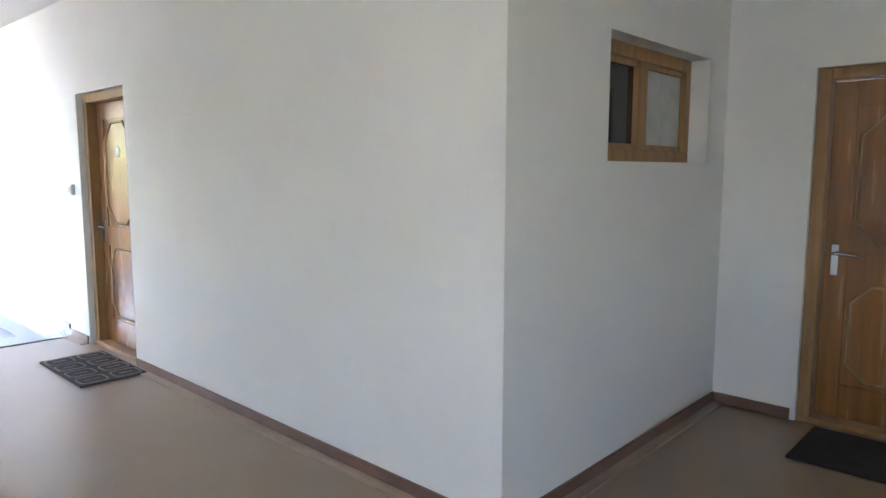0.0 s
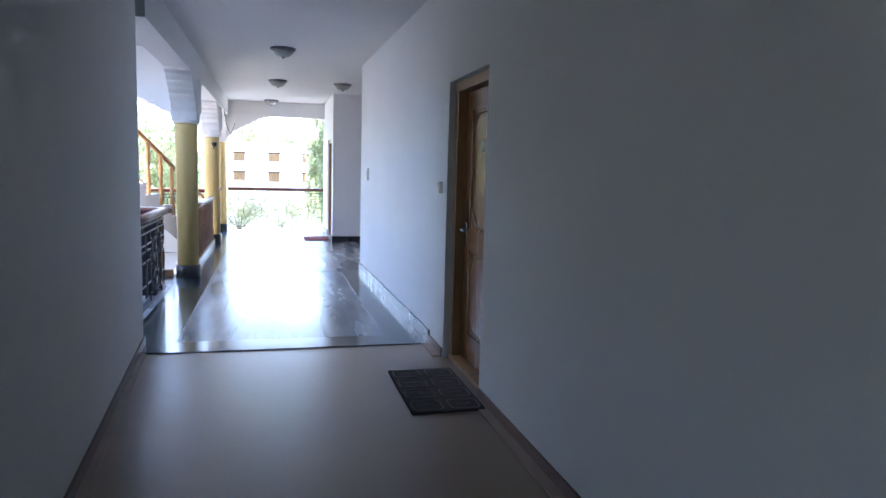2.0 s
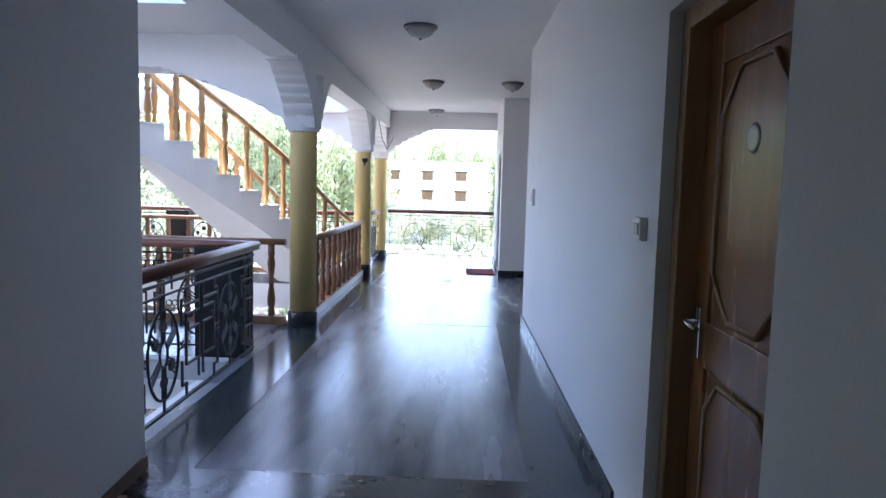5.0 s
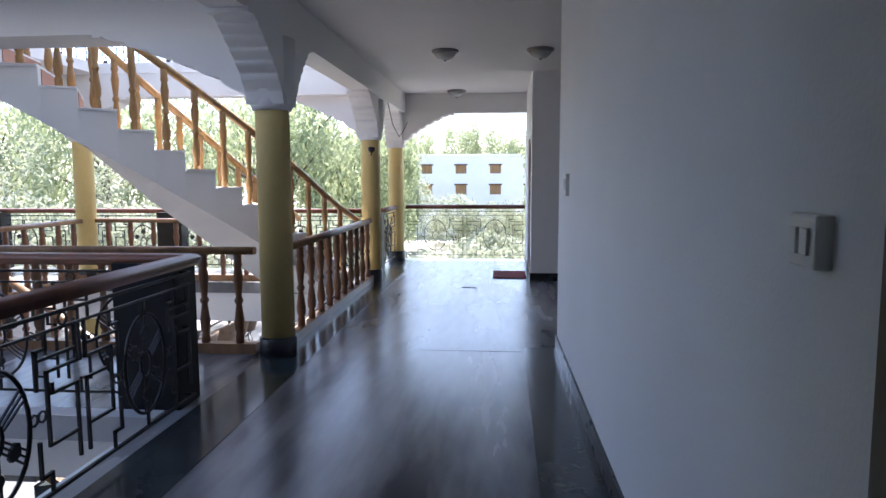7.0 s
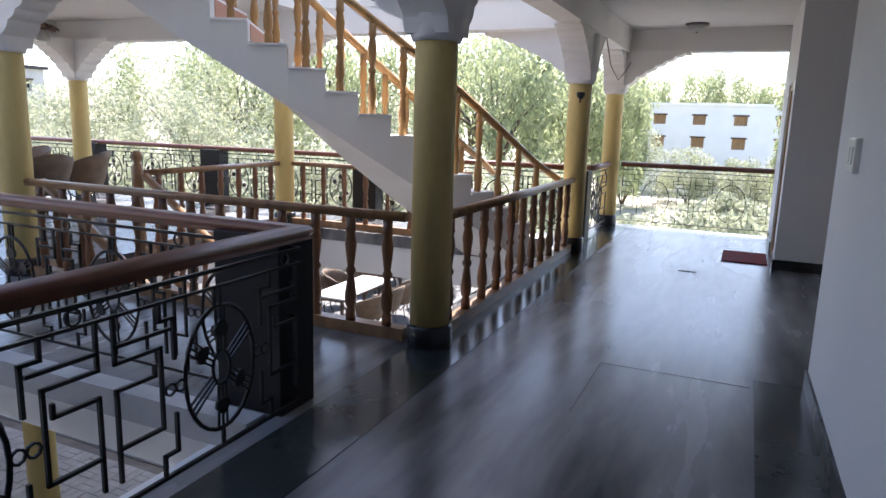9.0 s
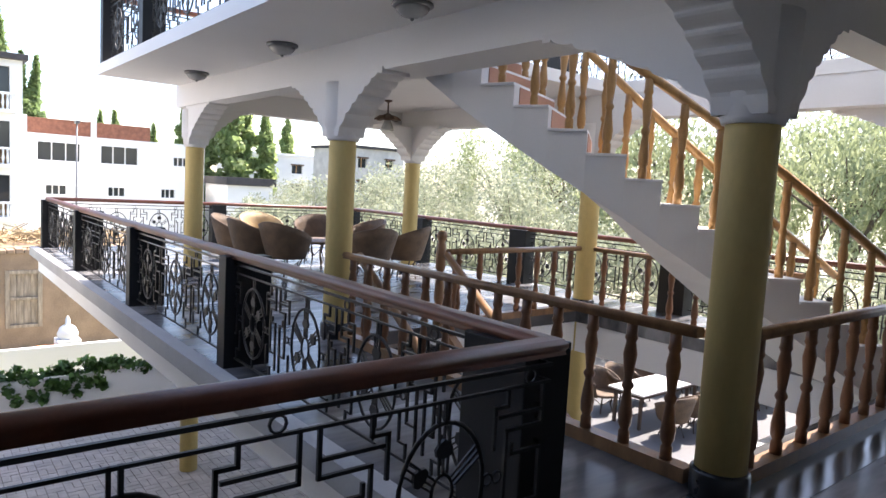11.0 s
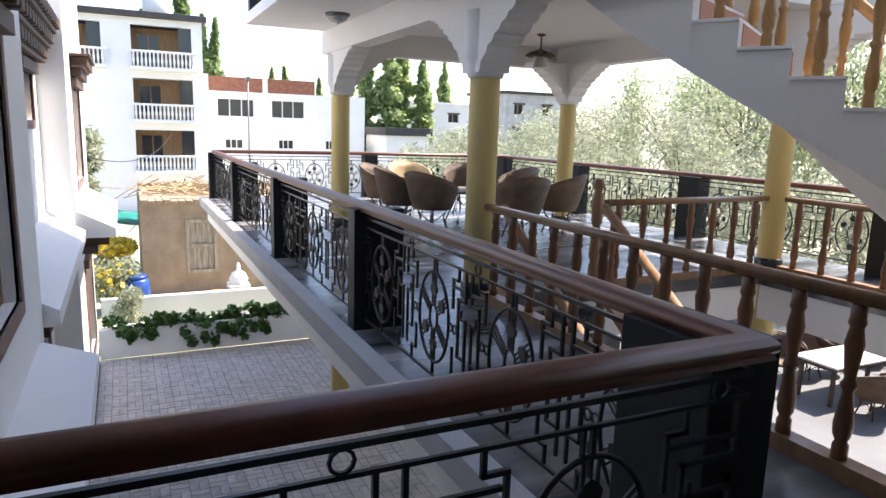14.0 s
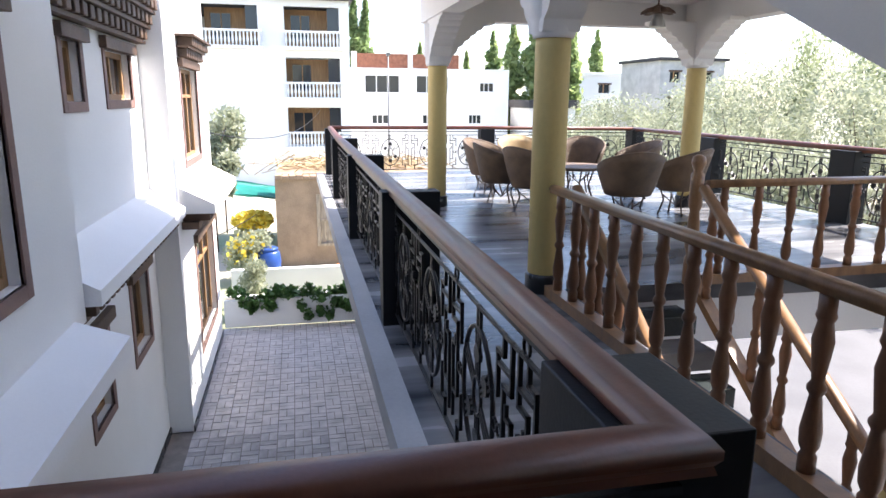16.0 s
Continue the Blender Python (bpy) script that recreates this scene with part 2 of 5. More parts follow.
def bm_prism(bm, poly, lo, hi, axis):
    """A polygon in the plane across axis, thick from lo to hi. axis x: poly is (y, z); axis y: (x, z); axis z: (x, y)."""
    def at(p, d):
        return (d, p[0], p[1]) if axis == "x" else (p[0], d, p[1]) if axis == "y" else (p[0], p[1], d)
    a = [bm.verts.new(at(p, lo)) for p in poly]
    b = [bm.verts.new(at(p, hi)) for p in poly]
    bm.faces.new(a)
    bm.faces.new(b[::-1])
    for i in range(len(poly)):
        j = (i + 1) % len(poly)
        bm.faces.new((a[j], a[i], b[i], b[j]))
    return bm


def to_mesh(name, bm, material):
    bmesh.ops.recalc_face_normals(bm, faces=bm.faces)
    me = bpy.data.meshes.new(name)
    bm.to_mesh(me)
    bm.free()
    me.materials.append(material)
    return me


def part(name, bm, material, parent=None, label=""):
    ob = new(name, to_mesh(name, bm, material))
    ob.parent = parent
    return tagged(ob, label)


def empty(name, m, label, category, group="", kind=""):
    ob = new(name)
    ob.matrix_basis = m
    return tagged(ob, label, category, group, kind)


def structure(name, bm, material, label, category):
    return tagged(part(name, bm, material), label, category, "", "structure")


# ---- plan ----
XR, XL = 1.87, -0.41        # corridor walls
XS = -0.13                  # start of the slightly skewed left wall
YT = 6.43                   # joint of vinyl and marble
ZC, ZB = 2.86, 2.54         # ceiling, beam underside
Y1, Y2 = 10.22, 14.05       # column lines
CX = (-0.47, -4.57, -9.02)   # columns along the terrace
HX0, HX1, HY0, HY1 = -4.55, -0.66, 10.4, 13.9   # stairwell
ZG = -3.05                  # courtyard level
YF = 8.93                   # terrace edge railing
YN = 15.15                  # terrace back railing
YE, XP = 16.75, 1.73        # end of the corridor, face of the pier
XW = -13.5                  # terrace far end


def boxes(name, items, material, label, category, bev=0.0):
    bm = bmesh.new()
    for lo, hi in items:
        bm_box(bm, lo, hi, bev)
    return structure(name, bm, material, label, category)


# floors
boxes("floor_vinyl", [((-4.0, -2.5, -0.15), (XR, YT, 0.0)), ((XR, -2.5, -0.15), (5.0, 1.56, 0.0)), ((XR, 1.56, -0.15), (5.0, YT, 0.0))], M_vinyl, "tan vinyl flooring in the inner corridor", "floor")
boxes("floor_edging", [((XL, YT - 0.03, 0.0), (XR, YT + 0.03, 0.008))], M_border, "thin dark joint strip between vinyl and marble", "trim")
boxes("floor", [((-0.70, YT, -0.15), (4.6, YE + 0.1, 0.0)),
      ((XW - 0.1, YF - 0.10, -0.15), (-0.70, HY0, 0.0)), ((XW - 0.1, HY0, -0.15), (HX0, YN + 0.15, 0.0)),
      ((HX0, HY1, -0.15), (-0.70, YN + 0.15, 0.0))], M_marble, "polished grey streaked marble floor", "floor")
boxes("floor_border", [((1.52, YT + 0.03, 0.0), (XR, 10.56, 0.004)), ((-0.56, YT + 0.03, 0.0), (-0.17, YE - 0.05, 0.004)),
      ((-0.17, YT + 0.03, 0.0), (1.52, YT + 0.30, 0.004))], M_border, "dark green marble border bands in the floor", "floor")
boxes("floor_joints", [((0.64, 10.42, 0.0), (1.50, 10.424, 0.0022)), ((0.64, 9.6, 0.0), (0.643, 10.42, 0.0024))], M_border, "hairline joints between marble slabs", "trim")
plate = empty("floor_plate", pose(0.9, 13.68, 0), "small dark metal cover plate in the marble floor", "plate")
part("plate_body", box_bm((-0.09, -0.03, 0.0), (0.09, 0.03, 0.006), 0.002), M_iron, plate)
boxes("slab_edge", [((XW - 0.12, YF - 0.235, -0.15), (-0.72, YF - 0.10, 0.006))], M_lip, "grey concrete lip of the terrace slab", "trim")
boxes("slab_beam", [((HX0 - 0.2, HY0 - 0.22, -0.55), (HX1 + 0.1, HY0 - 0.02, -0.15)), ((HX0 - 0.22, HY0, -0.55), (HX0 - 0.02, YN, -0.15)),
      ((XW, YF - 0.1, -0.45), (-0.8, YF + 0.1, -0.15)), ((HX0, HY1 + 0.02, -0.55), (HX1, HY1 + 0.2, -0.15))], M_out, "white beams under the terrace slab", "beam")

# walls of the corridor
def wall_hole(lo, hi, axis, holes, thick):
    """Boxes of a wall with holes. Along axis from lo to hi, height 0 to ZC; holes are (a0, a1, z0, z1)."""
    out, a = [], lo
    for a0, a1, z0, z1 in sorted(holes):
        out.append((a, a0, 0.0, ZC))
        if z0 > 0:
            out.append((a0, a1, 0.0, z0))
        out.append((a0, a1, z1, ZC))
        a = a1
    out.append((a, hi, 0.0, ZC))
    t0, t1 = thick
    return [((t0, p, z0), (t1, q, z1)) if axis == "y" else ((p, t0, z0), (q, t1, z1)) for p, q, z0, z1 in out]


DR = (5.04, 5.98, 0.0, 2.09)
D2 = (0.16, 1.07, 0.0, 2.055)
XE = 1.80                   # the wall leans in towards its far end
boxes("wall_east", wall_hole(1.56, 6.43, "y", [DR], (XR, XR + 0.25)), M_wall, "white painted plaster corridor wall", "wall")
structure("wall_east_end", bm_prism(bmesh.new(), [(XR, 6.43), (XE, 10.57), (XR + 0.25, 10.57), (XR + 0.25, 6.43)], 0, ZC, "z"), M_wall, "white painted plaster end of the corridor wall", "wall")
boxes("wall_north", wall_hole(XR + 0.25, 4.08, "x", [(2.64, 3.80, 1.525, 2.12)], (1.56, 1.81)), M_wall, "white plaster wall with a small window", "wall")
boxes("wall_lobby", wall_hole(-2.5, 1.81, "y", [D2], (4.08, 4.39)), M_wall, "white plaster wall with a wooden door", "wall")
bm = bm_prism(bmesh.new(), [(XL - 0.25, 2.2), (XS, 2.2), (XL, 6.72), (XL - 0.25, 6.72)], 0, ZC, "z")
bm_box(bm, (-4.0, 2.2, 0), (XL - 0.25, 2.45, ZC))
structure("wall_west", bm, M_wall, "white plaster corridor wall ending at the railing", "wall")
boxes("wall_back", [((-4.0, -2.7, 0), (-3.1, -2.5, ZC)), ((-2.0, -2.7, 0), (4.39, -2.5, ZC)), ((-3.1, -2.7, 0), (-2.0, -2.5, 0.98)), ((-3.1, -2.7, 2.22), (-2.0, -2.5, ZC)), ((-4.2, -2.7, 0), (-4.0, 2.45, ZC))], M_wall, "white plaster walls closing the lobby", "wall")
PY = 14.3
boxes("wall_pier", [((XP, PY, 0), (4.6, PY + 0.2, ZC)), ((XP, PY + 0.2, 0), (XP + 0.16, 14.66, ZC)), ((XP, 15.56, 0), (XP + 0.16, YE + 0.15, ZC)), ((XP, 14.66, 2.02), (XP + 0.16, 15.56, ZC)),
      ((4.4, 10.57, 0), (4.6, PY, ZC)), ((XR + 0.25, 10.37, 0), (4.6, 10.57, ZC))], M_wall, "white plaster pier and recess walls", "wall")
boxes("room_backs", [((XR + 0.25, 4.8, 0), (XR + 0.45, 6.3, ZC)), ((2.5, 2.3, 1.2), (4.1, 2.4, 2.3)), ((4.6, 0, 0), (4.7, 1.3, 2.3)), ((XP + 0.18, 14.5, 0), (XP + 0.36, 15.8, 2.3))], M_wall, "plain walls behind doors and window", "wall")

# ceilings: upper slab with an opening over the stair
UX = -9.3
# YE + 1.9 is an unseen overhang, added to shade the corridor floor
ceil = [((-4.2, -2.7, ZC), (4.6, 6.72, ZC + 0.14)), ((-0.72, 6.72, ZC), (4.6, YE + 1.9, ZC + 0.14)),
        ((UX, YF + 0.05, ZC), (-0.72, 10.6, ZC + 0.14)), ((UX, 10.6, ZC), (-4.2, YN + 0.3, ZC + 0.14)),
        ((-4.2, HY1, ZC), (-0.72, YN + 0.3, ZC + 0.14))]
boxes("ceiling", ceil, M_ceil, "white painted ceiling slab open over the staircase", "ceiling")
# unseen slab, added to keep direct sun off the facade and terrace
boxes("sun_block_slab", [((-8.6, 8.9, 6.0), (4.6, 14.7, 6.15))], M_out, "unseen slab added above the upper storey to block sun", "roof")
boxes("upper_wall", [((-0.3, 9.6, ZC + 0.14), (-0.1, 13.0, 6.0))], M_out, "upper storey white wall", "wall")
bw = 0.13
beams = [((CX[0] - bw, 6.72, ZB), (CX[0] + bw, YE + 0.1, ZC)), ((CX[2] - 0.4, Y1 - bw, ZB), (CX[0] - bw, Y1 + bw, ZC)),
         ((CX[2] - 0.4, Y2 - bw, ZB), (CX[0] - bw, Y2 + bw, ZC)), ((CX[2] - bw, Y1 + bw, ZB), (CX[2] + bw, Y2 - bw, ZC)),
         ((CX[0] + bw, YE - 0.15, ZB), (XP, YE + 0.1, ZC)), ((-4.42, Y1 + bw, ZB), (-1.82, 10.56, ZC))]
boxes("ceiling_beam", beams, M_ceil, "white beams below the ceiling", "beam")

# skirtings
boxes("baseboard_brown", [((XR - 0.015, 1.56, 0), (XR, DR[0] - 0.02, 0.07)), ((XR - 0.015, DR[1] + 0.02, 0), (XR, YT, 0.07)),
      ((XR, 1.545, 0), (4.08, 1.56, 0.07)), ((4.065, D2[1] + 0.03, 0), (4.08, 1.545, 0.07))], M_skirt, "brown stone skirting", "baseboard", 0.003)
boxes("trim_pale", [((XR - 0.075, 1.50, 0), (XR - 0.015, DR[0] - 0.02, 0.012)), ((XR - 0.075, DR[1] + 0.02, 0), (XR - 0.015, YT - 0.04, 0.012)),
      ((XR - 0.075, 1.485, 0), (4.065, 1.545, 0.012))], M_edge, "pale vinyl edge strip along the skirting", "trim")
structure("baseboard_west", bm_prism(bmesh.new(), [(XS, 2.2), (XS + 0.015, 2.2), (XL + 0.015, 6.72), (XL, 6.72)], 0, 0.07, "z"), M_skirt, "brown stone skirting on the skewed wall", "baseboard")
structure("trim_west", bm_prism(bmesh.new(), [(XS + 0.015, 2.2), (XS + 0.07, 2.2), (XL + 0.07, 6.4), (XL + 0.015, 6.4)], 0, 0.012, "z"), M_edge, "pale vinyl edge strip along the skewed wall", "trim")
structure("baseboard_east", bm_prism(bmesh.new(), [(XR - 0.015, YT), (XE - 0.015, 10.585), (XE, 10.585), (XR, YT)], 0, 0.11, "z"), M_granite, "black polished stone skirting along the wall", "baseboard")
boxes("baseboard_dark", [((XP - 0.015, PY - 0.016, 0), (4.4, PY, 0.11)), ((XP - 0.015, PY, 0), (XP, 14.64, 0.11)),
      ((XP - 0.015, 15.58, 0), (XP, YE - 0.05, 0.11)), ((XE, 10.57, 0), (4.4, 10.585, 0.11))], M_granite, "black polished stone skirting", "baseboard")


# ---- columns and brackets ----
def bracket_poly(reach, side, bump):
    pts = [(0, 1.99), (0.15, 1.99)]
    n, x0, z0, dz = 6, 0.17, 2.07, ZB - 2.07
    for i in range(n):
        xa, xb = x0 + (reach - x0) * i / n, x0 + (reach - x0) * (i + 1) / n
        za, zb = z0 + dz * (i / n) ** 0.75, z0 + dz * ((i + 1) / n) ** 0.75
        for k in range(6):
            a = math.pi * (k + 0.5) / 6
            pts.append((xa + (xb - xa) * (0.5 - 0.5 * math.cos(a)), za + (zb - za) * (k + 0.5) / 6 - bump * math.sin(a)))
    pts += [(reach, ZB - 0.03), (reach + 0.07, ZB - 0.03), (reach + 0.07, ZB + 0.02), (0, ZB + 0.02)]
    return [(side * x, z) for x, z in pts]


def column(x, y, arms, low):
    ob = empty("column", pose(x, y, low), "round yellow painted column with white scalloped bracket capital", "column", "terrace columns")
    bm = bmesh.new()
    bm_lathe(bm, [(0.133, 0.0), (0.133, 1.9 - low), (0.13, 1.98 - low)], seg=28)
    part("shaft", bm, M_yellow, ob)
    part("base_ring", bm_lathe(bmesh.new(), [(0.148, -low), (0.153, 0.01 - low), (0.153, 0.14 - low), (0.138, 0.155 - low)], seg=28), M_granite, ob, "black stone base ring")
    part("neck", bm_lathe(bmesh.new(), [(0.15, 1.95 - low), (0.162, 1.98 - low), (0.165, 2.06 - low), (0.19, 2.10 - low), (0.19, 2.5 - low)], seg=28), M_ceil, ob, "white neck")
    for ax, side, reach, *bump in arms:
        bm = bm_prism(bmesh.new(), [(a, z - low) for a, z in bracket_poly(reach, side, bump[0] if bump else 0.024)], -0.145, 0.145, ax)
        part("bracket", bm, M_ceil, ob, "white scalloped bracket")
    return ob


column(CX[0], Y1, [("x", 1, 0.6), ("x", -1, 0.75, 0.005), ("y", -1, 1.3)], 0.0)
column(CX[0] - 0.03, 14.28, [("x", 1, 0.55), ("x", -1, 0.75), ("y", -1, 1.1)], 0.0)
column(CX[0] - 0.06, 16.68, [("x", -1, 0.5), ("y", 1, 0.95)], 0.0)
column(CX[1], Y1, [("y", 1, 0.8), ("y", -1, 0.8)], ZG)
column(CX[1], Y2, [("y", 1, 0.7), ("y", -1, 0.7)], ZG)
column(CX[2], Y1 + 0.04, [("y", 1, 0.9), ("x", 1, 0.7)], ZG)
column(-8.42, Y2 - 0.18, [("y", 1, 0.8), ("y", -1, 0.6), ("x", -1, 0.7)], ZG)


# ---- doors ----
def panel_door(name, m, w, h, label, hinge_side=1):
    """A panelled door leaf with frame, in its own plane: x across, y outward (towards the corridor), z up."""
    ob = empty(name, m, label, "door", "", "structure")
    for lo, hi in (((0, -0.14, 0), (0.07, 0.0, h)), ((w - 0.07, -0.14, 0), (w, 0.0, h)), ((0.07, -0.14, h - 0.07), (w - 0.07, 0.0, h))):
        part("door_frame", box_bm(lo, hi, 0.006), M_frame, ob)
    part("sill", box_bm((0.0, -0.13, 0.0), (w, 0.01, 0.035), 0.004), M_frame, ob)
    a, b, y0, y1 = 0.074, w - 0.074, -0.115, -0.075
    leaf = part("leaf", box_bm((a, y0, 0.04), (b, y1 - 0.012, h - 0.075)), M_door, ob)
    st = 0.12
    for lo, hi in (((a, y1 - 0.012, 0.04), (a + st, y1, h - 0.075)), ((b - st, y1 - 0.012, 0.04), (b, y1, h - 0.075)),
                   ((a + st, y1 - 0.012, 0.04), (b - st, y1, 0.24)), ((a + st, y1 - 0.012, 0.86), (b - st, y1, 1.02)), ((a + st, y1 - 0.012, h - 0.21), (b - st, y1, h - 0.075))):
        part("stile", box_bm(lo, hi, 0.003), M_door, ob)
    for z0, z1, cut in ((0.24, 0.86, 0.10), (1.02, h - 0.21, 0.14)):
        xa, xb = a + st + 0.03, b - st - 0.03
        za, zb = z0 + 0.03, z1 - 0.03
        oct_ = [(xa + cut, za), (xb - cut, za), (xb, za + cut), (xb, zb - cut), (xb - cut, zb), (xa + cut, zb), (xa, zb - cut), (xa, za + cut)]
        part("panel", bm_prism(bmesh.new(), oct_, y1 - 0.012, y1 - 0.004, "y"), M_door, ob)
        part("moulding", bm_tube(bmesh.new(), [(p, y1 - 0.004, q) for p, q in oct_], 0.011, 5, True), M_frame, ob)
    hx = a + 0.055 if hinge_side > 0 else b - 0.055
    hd = part("handle_plate", box_bm((hx - 0.02, y1, 0.88), (hx + 0.02, y1 + 0.008, 1.06), 0.003), M_chrome, ob, "chrome plate")
    s = 1 if hinge_side > 0 else -1
    part("lever", bm_tube(bmesh.new(), [(hx, y1, 1.01), (hx, y1 + 0.05, 1.01), (hx + s * 0.02, y1 + 0.055, 1.01), (hx + s * 0.12, y1 + 0.05, 1.005)], 0.009, 8), M_chrome, hd, "chrome lever")
    return ob, leaf


d1, d1leaf = panel_door("door_1", pose(XR + 0.05, DR[0], 0, 0, 0, 90), DR[1] - DR[0], DR[3], "closed varnished wooden panel door in a deep wall opening", -1)
part("number_disc", bm_lathe(bmesh.new(), [(0.045, 0.0), (0.045, 0.008), (0.035, 0.012)], seg=20), M_lampg, d1, "round pale room number disc").matrix_basis = pose(0.47, -0.086, 1.62, -90, 0, 0)
d2, _ = panel_door("door_2", pose(4.11, D2[0], 0, 0, 0, 90), D2[1] - D2[0], D2[3], "closed varnished wooden door with a chrome lever", -1)
d3, _ = panel_door("door_3", pose(XP + 0.02, 14.66, 0, 0, 0, 90), 0.9, 2.02, "dark wooden door in the pier wall")

# window of the lobby wall
w1 = empty("window_1", pose(2.645, 1.70, 1.52), "small wooden two-pane window in a deep recess", "window", "", "structure")
for lo, hi in (((0, -0.03, 0), (1.15, 0.05, 0.07)), ((0, -0.03, 0.53), (1.15, 0.05, 0.60)), ((0, -0.03, 0.07), (0.07, 0.05, 0.53)), ((1.08, -0.03, 0.07), (1.15, 0.05, 0.53)), ((0.50, -0.03, 0.07), (0.60, 0.05, 0.53))):
    part("window_frame", box_bm(lo, hi, 0.006), M_frame, w1)
for x in (0.07, 0.60):
    for lo, hi in (((x, -0.012, 0.07), (x + 0.43 if x < 0.3 else x + 0.48, 0.03, 0.10)), ((x, -0.012, 0.50), (x + 0.43 if x < 0.3 else x + 0.48, 0.03, 0.53))):
        part("sash", box_bm(lo, hi, 0.003), M_frame, w1)
    part("pane", box_bm((x, 0.005, 0.10), (x + (0.43 if x < 0.3 else 0.48), 0.011, 0.50)), M_frost if x > 0.3 else M_glass, w1, "patterned frosted pane" if x > 0.3 else "")

# ---- switches ----
def switch_plate(y, z, w, h, lean=0.0):
    ob = empty("light_switch", pose(XR - lean, y, z), "white plastic light switch plate on the wall", "switch", "switches on the corridor wall")
    part("plate", box_bm((-0.03, -w / 2, -h / 2), (0.005, w / 2, h / 2), 0.006), M_plast, ob)
    for k in (-1, 1):
        part("rocker", box_bm((-0.036, k * w * 0.2 - w * 0.13, -h * 0.25), (-0.028, k * w * 0.2 + w * 0.13, h * 0.25), 0.002), M_plast, ob)


switch_plate(6.17, 1.31, 0.10, 0.09)
switch_plate(9.95, 1.37, 0.22, 0.16, 0.055)


# ---- ceiling lamps ----
def dome_lamp(x, y):
    ob = empty("ceiling_lamp", pose(x, y, ZC), "round unlit ceiling dome lamp with metal rim", "lamp", "ceiling dome lamps")
    part("rim", bm_lathe(bmesh.new(), [(0.15, 0.0), (0.155, -0.02), (0.135, -0.035), (0.12, -0.03)], seg=24), M_lampm, ob)
    part("shade", bm_lathe(bmesh.new(), [(0.128, -0.028), (0.115, -0.06), (0.085, -0.088), (0.045, -0.104), (0.012, -0.108)], seg=24), M_lampg, ob, "dull glass dome")
    part("finial", bm_lathe(bmesh.new(), [(0.014, -0.106), (0.016, -0.116), (0.006, -0.126)], seg=10), M_lampm, ob)


for p in ((0.72, 6.25), (0.72, 9.6), (0.68, 12.74), (1.75, 12.76), (0.57, 16.2), (-2.81, 9.73), (-5.0, 9.75), (-7.65, 9.81), (0.72, 1.0)):
    dome_lamp(*p)


# ---- mats ----
def door_mat(m, w, d, label, base, pattern):
    ob = empty("doormat", m, label, "mat")
    part("mat_body", box_bm((-w / 2, -d / 2, 0.002), (w / 2, d / 2, 0.016), 0.005), base, ob)
    if pattern:
        bm = bmesh.new()
        for i in range(2):
            for j in range(4):
                cx, cy, a, b = -w / 2 + (i + 0.5) * w / 2, -d / 2 + (j + 0.5) * d / 4, w * 0.2, d * 0.095
                ring = [(cx + a * math.copysign(abs(math.cos(q)) ** 0.4, math.cos(q)), cy + b * math.copysign(abs(math.sin(q)) ** 0.4, math.sin(q)), 0.017) for q in [k * math.pi / 10 + 0.1 for k in range(20)]]
                bm_tube(bm, ring, 0.008, 4, True, 0.35)
                bm_tube(bm, [(cx - a * 0.5, cy, 0.017), (cx + a * 0.5, cy, 0.017)], 0.007, 4, False, 0.35)
        part("pattern", bm, M_matp, ob, "pale grey rounded block pattern")
    return ob


door_mat(pose(1.615, 5.23, 0), 0.46, 0.86, "dark doormat with pale block pattern on vinyl floor", M_mat, True)
door_mat(pose(3.75, 0.5, 0), 0.55, 0.9, "dark brown doormat in front of a door", M_mat, False)
door_mat(pose(1.44, 14.86, 0), 0.48, 0.72, "small red doormat on marble floor", M_red, False)


# ---- iron and wood railing of the terrace ----
RAIL_H = 0.965


def rail_profile():
    return [(-0.045, -0.035), (-0.04, -0.02), (-0.05, -0.005), (-0.05, 0.012), (-0.034, 0.03), (0, 0.037), (0.034, 0.03), (0.05, 0.012), (0.05, -0.005), (0.04, -0.02), (0.045, -0.035)]


def bm_handrail(bm, *pts, scale=1.0):
    """A moulded handrail along pts, mitred at the corners."""
    pts = [Vector(p) for p in pts]
    ring = []
    for k, p in enumerate(pts):
        d0 = (p - pts[k - 1]).normalized() if k else (pts[1] - p).normalized()
        d1 = (pts[k + 1] - p).normalized() if k < len(pts) - 1 else d0
        u0 = d0.cross(Vector((0, 0, 1))).normalized()
        u = u0 + d1.cross(Vector((0, 0, 1))).normalized()
        u /= u.dot(u0)
        w = u0.cross(d0)
        ring.append([bm.verts.new(p + scale * (u * x + w * z)) for x, z in rail_profile()])
    n = len(ring[0])
    for a, b in zip(ring, ring[1:]):
        for i in range(n):
            f = bm.faces.new((a[i], a[(i + 1) % n], b[(i + 1) % n], b[i]))
            f.smooth = i != n - 1
    bm.faces.new(ring[0][::-1])
    bm.faces.new(ring[-1])
    return bm


def bar(bm, x0, z0, x1, z1, t=0.008):
    bm_box(bm, (min(x0, x1) - t, -t, min(z0, z1) - t), (max(x0, x1) + t, t, max(z0, z1) + t))


